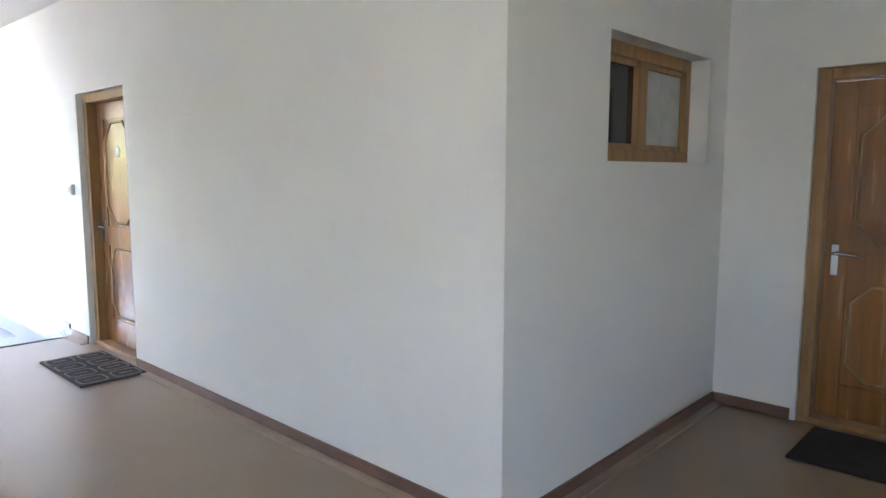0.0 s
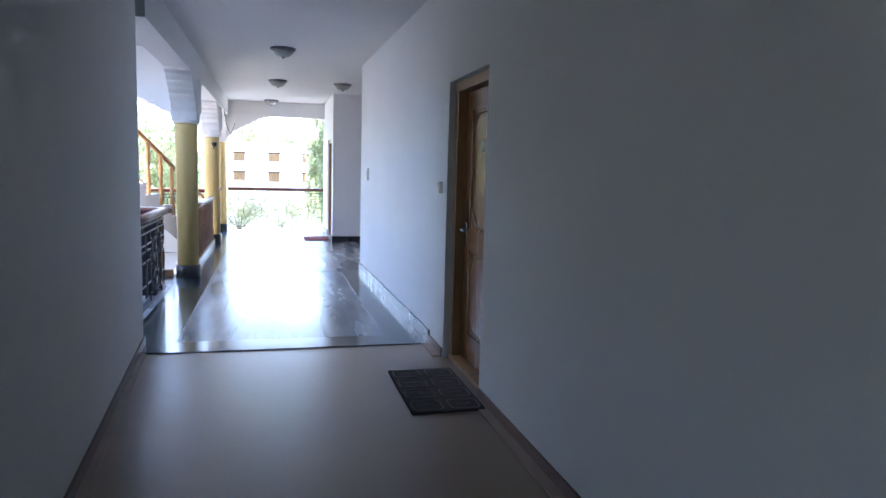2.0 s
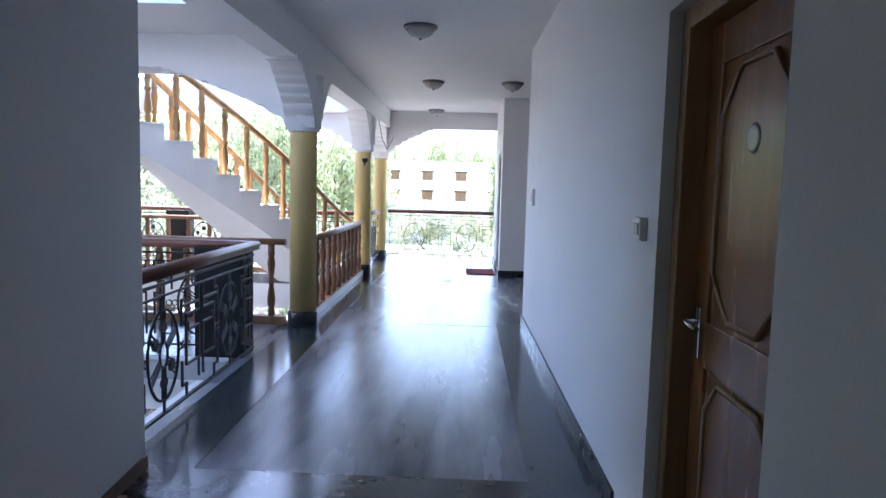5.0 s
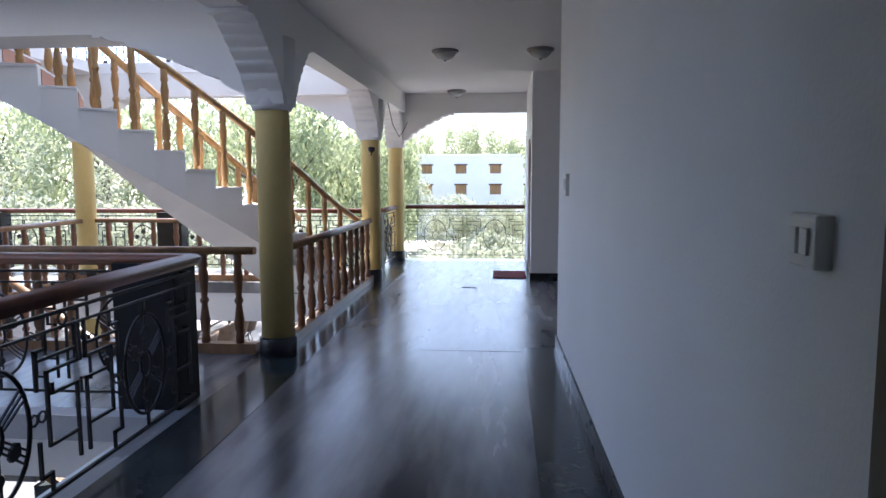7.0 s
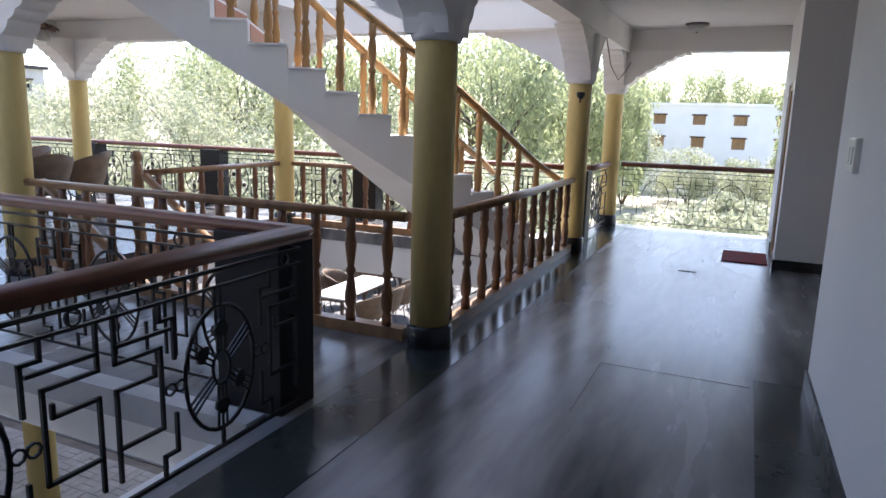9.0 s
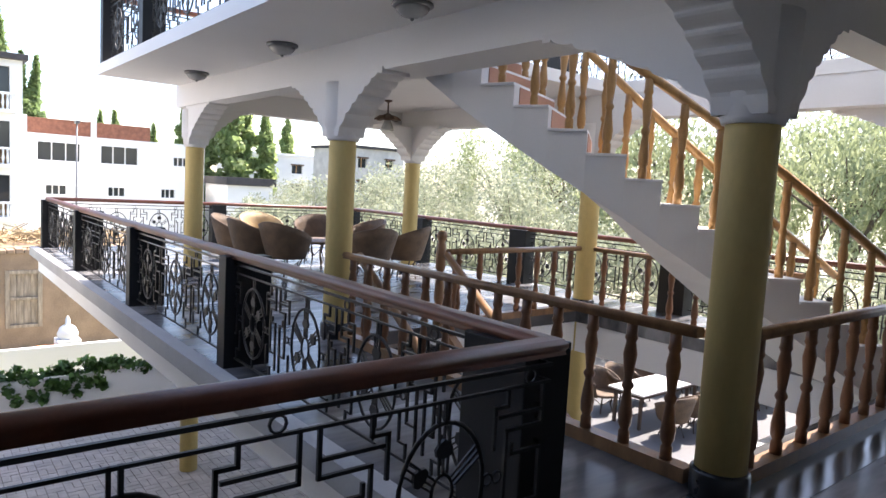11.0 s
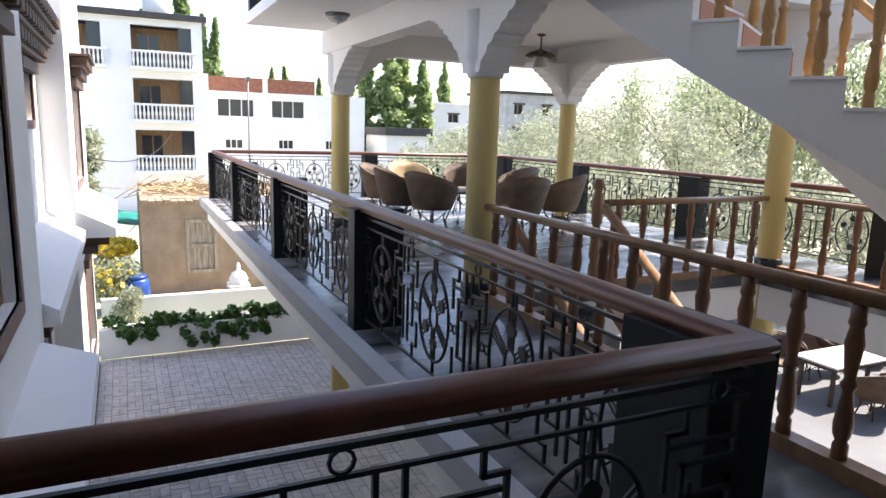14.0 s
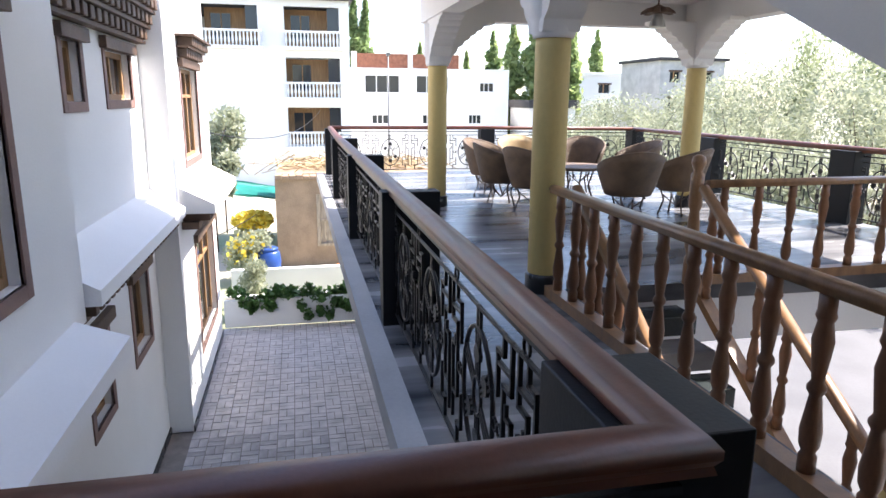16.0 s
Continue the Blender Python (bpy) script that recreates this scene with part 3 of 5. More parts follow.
def iron_motif(w, g=1.0):
    """Wrought ironwork for one bay of width w: x across, z up; oval medallions with petals between stepped bars."""
    bm = bmesh.new()
    top, bot, low = 0.80, 0.03, 0.09
    bar(bm, 0, top, w, top, 0.008 * g)
    bar(bm, 0, 0.73, w, 0.73, 0.006 * g)
    bar(bm, 0, bot, w, bot, 0.008 * g)
    n = max(1, round(w / 0.92))
    pitch = w / n
    for i in range(n):
        cx, cz = (i + 0.5) * pitch, 0.38
        rx, rz = min(0.20, pitch * 0.24), 0.27
        bm_tube(bm, [(cx + rx * math.cos(a), 0, cz + rz * math.sin(a)) for a in [k * math.pi / 14 for k in range(28)]], 0.010 * g, 5, True)
        bm_tube(bm, [(cx + 0.05 * math.cos(a), 0, cz + 0.075 * math.sin(a)) for a in [k * math.pi / 7 for k in range(14)]], 0.008 * g, 5, True)
        for k in range(6):
            a = k * math.pi / 3 + math.pi / 6
            tip = (cx + rx * math.cos(a), cz + rz * math.sin(a))
            foot = (cx + 0.05 * math.cos(a), cz + 0.075 * math.sin(a))
            dx, dz = tip[0] - foot[0], tip[1] - foot[1]
            ll = math.hypot(dx, dz)
            ux, uz = dx / ll, dz / ll
            for o in (-0.020, 0.0, 0.020):
                bm_tube(bm, [(foot[0] - uz * o, 0, foot[1] + ux * o), (tip[0] - uz * o * 1.3, 0, tip[1] + ux * o * 1.3)], 0.006 * g, 4)
            q = [(0.30, 0.0), (0.36, 0.034), (0.50, 0.040), (0.62, 0.022), (0.70, 0.0), (0.62, -0.022), (0.50, -0.040), (0.36, -0.034)]
            if k % 3 != 0 and g > 0.8:
                bm_prism(bm, [(foot[0] + ux * r * ll - uz * s * g, foot[1] + uz * r * ll + ux * s * g) for r, s in q], -0.007, 0.007, "y")
        bar(bm, cx, cz + rz, cx, 0.73, 0.007 * g)
        bar(bm, cx - 0.03, cz + rz - 0.01, cx - 0.03, 0.73, 0.006 * g)
        bar(bm, cx, bot, cx, cz - rz, 0.007 * g)
        bm_tube(bm, [(cx + pitch * 0.4 + 0.028 * math.cos(a), 0, 0.765 + 0.028 * math.sin(a)) for a in [k * math.pi / 5 for k in range(10)]], 0.006 * g, 4, True)
        for s in (-1, 1):
            x1, x2, x3 = cx + s * (rx + 0.05), cx + s * (rx + 0.115), cx + s * (pitch / 2 - 0.035)
            for q in (0.0, 0.05):
                bm_tube(bm, [(cx + s * (rx + 0.025 + q) + 0.024 * math.cos(a), 0, cz + 0.024 * math.sin(a)) for a in [k * math.pi / 4 for k in range(8)]], 0.006 * g, 4, True)
            t = 0.007 * g
            for p in ((x1, 0.50, x1, 0.66), (x1, 0.66, x2, 0.66), (x2, 0.66, x2, 0.73), (x2, 0.24, x2, 0.56), (x2, 0.56, x3, 0.56), (x3, 0.56, x3, 0.73),
                      (x1, 0.12, x1, 0.27), (x1, 0.12, x2, 0.12), (x2, bot, x2, 0.12), (x3, 0.12, x3, 0.46), (x3, 0.46, x2 + s * 0.03, 0.46), (x2 + s * 0.03, 0.46, x2 + s * 0.03, 0.50),
                      (x2, 0.24, x3, 0.24), (x1 + s * 0.02, 0.62, x3, 0.62)):
                bar(bm, *p, t)
    return bm


MOTIF = {}


def iron_railing(ob, a, b, base=0.05, g=1.0):
    """Ironwork from a to b under ob."""
    a, b = Vector(a), Vector(b)
    d = b - a
    w = round(d.length, 2)
    if w not in MOTIF:
        MOTIF[w] = to_mesh("ironwork", iron_motif(w, g), M_iron)
    o = new("ironwork", MOTIF[w])
    o.parent = ob
    o.matrix_basis = pose(a.x, a.y, a.z + base, 0, 0, math.degrees(math.atan2(d.y, d.x)))
    tagged(o, "black wrought iron scrollwork")


def rail_post(ob, lo, hi):
    p = part("post", box_bm(lo, hi, 0.006), M_black, ob, "black painted post")
    return p


def railing(pts, posts, label, z=0.0, group="terrace railings", g=1.0):
    ob = empty("railing", pose(0, 0, 0), label, "railing", group)
    for a, b in zip(pts, pts[1:]):
        iron_railing(ob, (*a, z), (*b, z), 0.05, g)
    part("handrail", bm_handrail(bmesh.new(), *[(x, y, z + RAIL_H - 0.035) for x, y in pts]), M_rail, ob, "dark varnished wooden handrail")
    for (x0, y0), (x1, y1) in posts:
        rail_post(ob, (x0, y0, z - 0.06), (x1, y1, z + 0.91))
    return ob


XA = -0.57
PX = (-4.02, -6.95, -10.1)
railing([(XA, 6.74), (XA, YF), (PX[0], YF), (PX[1], YF), (PX[2], YF), (XW, YF + 0.06)],
        [((-1.03, YF - 0.08), (-0.63, YF + 0.20))] + [((x - 0.08, YF - 0.09), (x + 0.08, YF + 0.30)) for x in PX], "long black wrought iron terrace railing with brown wooden handrail")
railing([(XW, YF + 0.06), (-13.3, 12.2), (-12.55, YN)], [((XW - 0.12, YF - 0.05), (XW + 0.08, YF + 0.22)), ((-13.42, 12.05), (-13.18, 12.35)), ((-12.7, YN - 0.1), (-12.4, YN + 0.15))], "iron railing across the far end of the terrace")
railing([(-12.55, YN), (-9.75, YN), (-6.85, YN), (-3.85, YN), (-0.55, YN)],
        [((x - 0.2, YN - 0.14), (x + 0.2, YN + 0.1)) for x in (-9.75, -6.85, -3.85)], "iron railing along the garden side of the terrace")
railing([(-0.53, YN), (-0.53, YE - 0.24)], [((-0.58, YN - 0.2), (-0.48, YN + 0.06))], "short iron railing between two columns")
railing([(-0.37, YE), (XP - 0.01, YE)], [], "thin iron lattice railing closing the end of the corridor", g=0.6)
railing([(UX + 0.08, YF + 0.18), (-7.2, YF + 0.18), (-4.5, YF + 0.18), (-1.8, YF + 0.18)],
        [((x - 0.08, YF + 0.08), (x + 0.08, YF + 0.34)) for x in (UX + 0.1, -7.2, -4.5, -1.8)], "upper storey iron railing with wooden handrail", ZC + 0.14)
railing([(UX + 0.08, YF + 0.2), (UX + 0.08, 13.0), (UX + 0.08, YN + 0.2)], [], "upper storey iron railing at the slab end", ZC + 0.14)
railing([(UX + 0.1, YN + 0.2), (-6.5, YN + 0.2), (-3.4, YN + 0.2), (-0.7, YN + 0.2)], [((-6.7, YN + 0.1), (-6.3, YN + 0.3)), ((-3.6, YN + 0.1), (-3.2, YN + 0.3))], "upper storey iron railing on the garden side", ZC + 0.14)


# ---- turned wooden balustrade ----
def baluster_mesh(h, material, name="baluster", girth=1.3):
    k = h
    prof = [(0.027, 0.0), (0.027, 0.10 * k), (0.020, 0.12 * k), (0.030, 0.16 * k), (0.033, 0.24 * k), (0.024, 0.36 * k), (0.018, 0.44 * k),
            (0.028, 0.47 * k), (0.028, 0.49 * k), (0.018, 0.52 * k), (0.026, 0.64 * k), (0.032, 0.74 * k), (0.022, 0.84 * k), (0.030, 0.87 * k), (0.026, 0.90 * k), (0.026, k)]
    return to_mesh(name, bm_lathe(bmesh.new(), [(q * girth, z) for q, z in prof], seg=10), material)


def newel_mesh(h, material):
    prof = [(0.055, 0), (0.055, 0.22), (0.04, 0.25), (0.058, 0.32), (0.05, 0.5), (0.038, 0.62), (0.055, 0.66), (0.055, h - 0.16), (0.035, h - 0.13), (0.06, h - 0.07), (0.05, h - 0.02), (0.02, h)]
    return to_mesh("newel_post", bm_lathe(bmesh.new(), prof, seg=14), material)


B_MESH = baluster_mesh(0.74, M_balus)
B_LIGHT = baluster_mesh(0.80, M_bal2)


def balustrade(a, b, n, label, base_mat, slope_mesh=None):
    a, b = Vector(a), Vector(b)
    ob = empty("balustrade", Matrix.Translation(a), label, "balustrade", "wooden stairwell balustrades")
    d = b - a
    flat = Vector((d.x, d.y, 0)).normalized()
    for k in range(n):
        p = d * ((k + 0.5) / n)
        o = new("baluster", slope_mesh or B_MESH)
        o.parent = ob
        o.location = (p.x, p.y, p.z + 0.08)
    top = Vector((0, 0, 0.845))
    part("handrail", bm_handrail(bmesh.new(), top, d + top, scale=0.85), M_gold, ob, "golden brown wooden handrail")
    bm = bmesh.new()
    u = flat.cross(Vector((0, 0, 1))) * 0.05
    vs = []
    for p in (Vector((0, 0, 0)), d):
        vs.append([bm.verts.new(p + s * u + Vector((0, 0, z))) for s, z in ((-1, 0.002), (1, 0.002), (1, 0.085), (-1, 0.085))])
    for i in range(4):
        bm.faces.new((vs[0][i], vs[0][(i + 1) % 4], vs[1][(i + 1) % 4], vs[1][i]))
    bm.faces.new(vs[0][::-1])
    bm.faces.new(vs[1])
    part("bottom_rail", bm, base_mat, ob, "brown kerb rail")
    return ob


balustrade((-0.48, Y1 + 0.15, 0), (-0.5, 14.14, 0), 11, "turned wooden balustrade between yellow columns along the corridor", M_gold)
balustrade((-0.65, Y1, 0), (CX[1] + 0.15, Y1, 0), 13, "turned wooden balustrade in front of the stairwell", M_gold)
NY = 11.5
balustrade((HX0 + 0.05, NY + 0.08, 0), (CX[1], Y2 - 0.15, 0), 7, "turned wooden balustrade on the far side of the stairwell", M_gold)
balustrade((CX[1] + 0.15, Y2, 0), (-1.75, Y2 + 0.02, 0), 8, "turned wooden balustrade beneath the upper flight", M_gold)
nw = tagged(new("newel_post", newel_mesh(1.08, M_gold)), "turned wooden newel post with ball top at the stair head", "post")
nw.location = (HX0 + 0.02, NY, 0)

# descending flight, towards +x
ds = empty("stair_flight", pose(HX0, HY0, 0), "stone stair flight going down between wooden rails", "stairs")
RISE, GO = 0.19, 0.28
for k in range(16):
    z = -(k + 1) * RISE
    if z < ZG + 0.02:
        break
    part("step", box_bm((k * GO, 0.05, z - 0.16), ((k + 1) * GO + 0.03, NY - HY0 - 0.08, z), 0.008), M_marble if k % 2 else M_border, ds)
for y, nm in ((HY0 + 0.08, 0), (NY, 1)):
    balustrade((HX0 + (0.12 if nm else -0.05), y, -0.02), (HX0 + 3.9, y, -0.02 - 3.9 * RISE / GO), 12, "sloping turned balustrade of the descending stair", M_gold)

# ---- curved flight going up ----
P0, P1, P2, P3 = [Vector((x, y, 0)) for x, y in ((-0.66, 13.78), (-1.2, 12.5), (-1.9, 10.6), (-4.05, 10.6))]
NS = 16
UR = (ZC + 0.14) / NS


def outer(s):
    return P0 * (1 - s) ** 3 + P1 * 3 * s * (1 - s) ** 2 + P2 * 3 * s * s * (1 - s) + P3 * s ** 3


def inner(s):
    d = (outer(min(1, s + 0.01)) - outer(max(0, s - 0.01))).normalized()
    return outer(s) + d.cross(Vector((0, 0, 1))) * 1.05


# even steps along the outer edge
_tab = [outer(i / 200) for i in range(201)]
_len = [0.0]
for p, q in zip(_tab, _tab[1:]):
    _len.append(_len[-1] + (q - p).length)
SS = [next(i for i in range(201) if _len[i] >= _len[-1] * k / NS - 1e-6) / 200 for k in range(NS + 1)]
us = empty("curved_staircase", pose(0, 0, 0), "white curved concrete staircase rising with a smooth soffit", "stairs")
for k in range(NS):
    bm = bmesh.new()
    a0, a1, b0, b1 = outer(SS[k]), outer(SS[k + 1]), inner(SS[k]), inner(SS[k + 1])
    top = (k + 1) * UR
    def low(i):
        return max(-0.14, i * UR - 0.30 + (0.02 if i == 0 else 0)) if i else -0.14
    z0, z1 = low(k), low(k + 1)
    t = [bm.verts.new(p + Vector((0, 0, top))) for p in (a0, a1, b1, b0)]
    u = [bm.verts.new(p + Vector((0, 0, z))) for p, z in ((a0, z0), (a1, z1), (b1, z1), (b0, z0))]
    bm.faces.new(t)
    bm.faces.new(u[::-1])
    for i in range(4):
        j = (i + 1) % 4
        bm.faces.new((t[i], u[i], u[j], t[j]))
    part("step", bm, M_ceil, us)
    bm = bmesh.new()
    off = (b0 - a0).normalized() * 0.02
    bm_prism(bm, [(p.x, p.y) for p in (a0 - off, a1 - off, b1, b0)], top + 0.001, top + 0.022, "z")
    part("tread", bm, M_wall, us, "white stone tread")
    # upper risers: warm sunlight painted on as thin orange sheets
    if k >= 9:
        bm = bmesh.new()
        q = (b0 - a0).normalized()
        f = (a0 - a1).normalized() * 0.006
        bm_prism(bm, [((a0 + q * 0.12).x, (a0 + q * 0.12).y), (b0.x, b0.y), ((b0 + f).x, (b0 + f).y), ((a0 + q * 0.12 + f).x, (a0 + q * 0.12 + f).y)], top - UR + 0.024, top - 0.002, "z")
        part("riser", bm, M_riser_lit, us, "riser with warm orange sunlight painted on")
for fn, sgn, nm in ((outer, 1, "outer"), (inner, -1, "inner")):
    rail = []
    for k in range(NS):
        sm = (SS[k] + SS[k + 1]) / 2
        e = outer(sm)
        off = (inner(sm) - outer(sm)).normalized() * 0.08 * sgn
        p = fn(sm) + off
        o = new("baluster", B_LIGHT)
        o.parent = us
        o.location = (p.x, p.y, (k + 1) * UR + 0.02)
        rail.append(Vector((p.x, p.y, (k + 1) * UR + 0.85)))
    first = fn(0.0) + Vector((0, 0.35, UR + 0.66))
    part("stair_handrail", bm_tube(bmesh.new(), [first] + rail, 0.04, 8), M_bal2, us, "golden wooden stair handrail")


# ---- cane chairs and tables ----
def wicker_chair(m, material, label):
    ob = empty("wicker_chair", m, label, "chair", "cane chairs on the terrace")
    bm = bmesh.new()
    rows = []
    for j in range(6):
        v = j / 5
        ring = []
        for i in range(17):
            a = math.radians(-118 + 236 * i / 16)
            side = abs(i - 8) / 8
            h = 0.20 + v * (0.55 - 0.24 * side ** 1.6)
            r = 0.29 + 0.13 * v ** 0.8
            ring.append((r * math.sin(a), -r * math.cos(a) * 0.95 - 0.03 * v, h + 0.14))
        rows.append(ring)
    outer_v = [[bm.verts.new(p) for p in r] for r in rows]
    inner_v = [[bm.verts.new((p[0] * 0.9, p[1] * 0.9, p[2] - 0.004)) for p in r] for r in rows]
    for g in (outer_v, inner_v):
        for r0, r1 in zip(g, g[1:]):
            for i in range(16):
                bm.faces.new((r0[i], r0[i + 1], r1[i + 1], r1[i])).smooth = True
    for i in range(16):
        bm.faces.new((outer_v[5][i], outer_v[5][i + 1], inner_v[5][i + 1], inner_v[5][i]))
        bm.faces.new((outer_v[0][i], outer_v[0][i + 1], inner_v[0][i + 1], inner_v[0][i]))
    part("backrest", bm, material, ob)
    part("rim", bm_tube(bmesh.new(), [(p[0] * 0.95, p[1] * 0.95, p[2]) for p in rows[5]], 0.020, 6), material, ob)
    part("seat", bm_lathe(bmesh.new(), [(0.27, 0.36), (0.295, 0.375), (0.295, 0.405), (0.27, 0.42), (0.1, 0.415)], seg=20), material, ob)
    for a in (45, 135, 225, 315):
        c, s = math.cos(math.radians(a)), math.sin(math.radians(a))
        part("leg", bm_tube(bmesh.new(), [(0.23 * c, 0.23 * s, 0.38), (0.17 * c, 0.17 * s, 0.2), (0.24 * c, 0.24 * s, 0.0)], 0.014, 6), M_cane, ob)
    for a, b in ((45, 225), (135, 315)):
        ca, sa = math.cos(math.radians(a)), math.sin(math.radians(a))
        part("brace", bm_tube(bmesh.new(), [(0.2 * ca, 0.2 * sa, 0.28), (0, 0, 0.12), (-0.2 * ca, -0.2 * sa, 0.28)], 0.010, 5), M_cane, ob)
    return ob


base_chair = wicker_chair(pose(-9.95, 11.3, 0, 0, 0, -45), M_wicker, "brown woven cane tub chair at a low table")
for x, y, rz in ((-8.3, 11.45, 25), (-8.95, 11.2, -5), (-10.3, 13.0, -125), (-9.3, 13.45, 175), (-7.4, 12.4, 85), (-7.75, 13.3, 125)):
    copy_thing(base_chair, pose(x, y, 0, 0, 0, rz))
wicker_chair(pose(-10.7, 12.1, 0, 0, 0, -85), M_wicker_lit, "cane tub chair with sunlight put into its pale straw colour")


def low_table(m, label):
    ob = empty("cane_table", m, label, "table")
    part("tabletop", bm_lathe(bmesh.new(), [(0.48, 0.50), (0.50, 0.51), (0.50, 0.535), (0.48, 0.545), (0.1, 0.545)], seg=28), M_wicker, ob)
    for a in (45, 135, 225, 315):
        c, s = math.cos(math.radians(a)), math.sin(math.radians(a))
        part("leg", bm_tube(bmesh.new(), [(0.3 * c, 0.3 * s, 0.5), (0.22 * c, 0.22 * s, 0.25), (0.33 * c, 0.33 * s, 0.0)], 0.016, 6), M_cane, ob)


low_table(pose(-9.1, 12.4, 0), "round low cane table among the chairs")


def dining_table(m, l, w):
    ob = empty("dining_table", m, "long white-topped dining table on the lower patio", "table", "patio tables")
    part("tabletop", box_bm((-l / 2, -w / 2, 0.71), (l / 2, w / 2, 0.75), 0.01), M_tabl, ob)
    part("apron", box_bm((-l / 2 + 0.08, -w / 2 + 0.08, 0.63), (l / 2 - 0.08, w / 2 - 0.08, 0.71), 0.004), M_cane, ob)
    for sx in (-1, 1):
        for sy in (-1, 1):
            part("leg", box_bm((sx * (l / 2 - 0.12) - 0.03, sy * (w / 2 - 0.12) - 0.03, 0), (sx * (l / 2 - 0.12) + 0.03, sy * (w / 2 - 0.12) + 0.03, 0.63), 0.004), M_cane, ob)


for ty in (19.2, 21.9):
    dining_table(pose(-6.6, ty, ZG, 0, 0, 90), 2.2, 0.85)
    for k in (-0.7, 0.0, 0.7):
        copy_thing(base_chair, pose(-5.75, ty + k, ZG, 0, 0, 90 + 12 * k))
        copy_thing(base_chair, pose(-7.45, ty + k, ZG, 0, 0, -90 + 15 * k))

# pendant lamp over the seating
pend = empty("pendant_lamp", pose(-7.6, 12.75, ZC), "carved wooden pendant lamp with a white glass bell", "lamp")
part("ceiling_rose", bm_lathe(bmesh.new(), [(0.06, 0.0), (0.06, -0.02), (0.02, -0.035)], seg=14), M_dwood, pend)
part("rod", bm_lathe(bmesh.new(), [(0.012, -0.03), (0.012, -0.22)], seg=8), M_dwood, pend)
part("hub", bm_lathe(bmesh.new(), [(0.02, -0.20), (0.06, -0.22), (0.075, -0.27), (0.05, -0.31)], seg=14), M_dwood, pend)
for k in range(8):
    o = part("petal", bm_prism(bmesh.new(), [(0.05, -0.225), (0.13, -0.24), (0.20, -0.285), (0.21, -0.31), (0.17, -0.305), (0.07, -0.29)], -0.035, 0.035, "y"), M_dwood, pend, "carved brown petal")
    o.rotation_euler = (0, 0, k * math.pi / 4 + 0.2)
part("shade", bm_lathe(bmesh.new(), [(0.045, -0.30), (0.06, -0.34), (0.085, -0.40), (0.10, -0.46), (0.095, -0.465)], seg=18), M_lampg, pend, "white glass bell")

# small dark sconce and hanging wire on a column
sc = empty("wall_sconce", pose(CX[0] + 0.0, 14.13, 1.74), "small dark metal sconce fixed to a yellow column", "lamp")
part("arm", bm_tube(bmesh.new(), [(0, 0.02, 0), (0.02, -0.05, 0.0), (0.03, -0.07, 0.05)], 0.010, 6), M_iron, sc)
part("cup", bm_lathe(bmesh.new(), [(0.015, 0.03), (0.045, 0.06), (0.05, 0.10), (0.03, 0.11)], (0.03, -0.07, 0), 12), M_iron, sc)
wr = new("hanging_wire", to_mesh("hanging_wire", bm_tube(bmesh.new(), [(-0.3, 14.6, 2.5), (-0.26, 14.75, 2.2), (-0.22, 15.1, 2.05), (-0.17, 15.3, 2.18), (-0.15, 15.5, 2.3)], 0.006, 5), M_iron))
tagged(wr, "thin loose wire hanging below the ceiling beam", "cable")


# ---- the wing across the courtyard ----
FY, FP = 6.45, 6.76     # facade plane, projecting bay plane
fa = []
FW = [(-3.75, -2.25, 0.45, 1.95), (-6.38, -5.88, 1.46, 1.98), (-8.28, -7.22, 1.47, 1.98), (-8.15, -7.35, -1.4, -0.5), (-6.3, -5.7, -1.45, -0.6)]


def facade_boxes(x0, x1, y0, y1, z0, z1, holes):
    xs = sorted({x0, x1, *[h[0] for h in holes], *[h[1] for h in holes]})
    out = []
    for a, b in zip(xs, xs[1:]):
        hs = sorted([h for h in holes if h[0] <= a + 1e-6 and h[1] >= b - 1e-6], key=lambda h: h[2])
        z = z0
        for h in hs:
            out.append(((a, y0, z), (b, y1, h[2])))
            z = h[3]
        out.append(((a, y0, z), (b, y1, z1)))
    return out


def panels(name, items, material, label, category):
    """A wall whose pieces round the openings are parts of their own."""
    ob = empty(name, pose(0, 0, 0), label, category, "", "structure")
    for lo, hi in items:
        part("wall_panel", box_bm(lo, hi), material, ob)
    return ob


boxes("facade_wall", facade_boxes(-8.95, XL - 0.25, FY - 0.3, FY, ZG, 3.4, FW), M_out, "white plastered facade of the hotel wing", "wall")
BW = [(-11.4, -9.85, 0.6, 1.92), (-12.1, -10.1, -2.3, -0.62)]
panels("facade_bay", facade_boxes(-12.7, -8.95, FP - 0.3, FP, ZG, 3.4, BW) + [((-8.95, FY - 0.3, ZG), (-8.75, FP, 3.4)), ((-12.7, FY - 3.0, ZG), (-12.45, FP - 0.3, 3.4))], M_out, "projecting white bay of the hotel wing", "wall")
# dark sheet, coloured with M_dwood, stands in for shade in the rooms
boxes("facade_dark_backing", [((-12.6, FY - 1.2, ZG), (XL - 0.3, FY - 1.0, 3.4))], M_dwood, "dark sheet standing in for shade in the rooms behind the facade windows", "wall")
boxes("facade_plinth", [((-8.75, FY, ZG), (-0.9, FY + 0.02, ZG + 0.09)), ((-12.7, FP, ZG), (-8.74, FP + 0.02, ZG + 0.09))], M_granite, "dark stone plinth strip", "baseboard")
panels("facade_pier", facade_boxes(-4.75, -0.95, FY + 0.002, FP, -0.1, 3.4, [(-3.75, -2.25, 0.45, 1.95)]), M_out, "white upper bay of the facade", "wall")


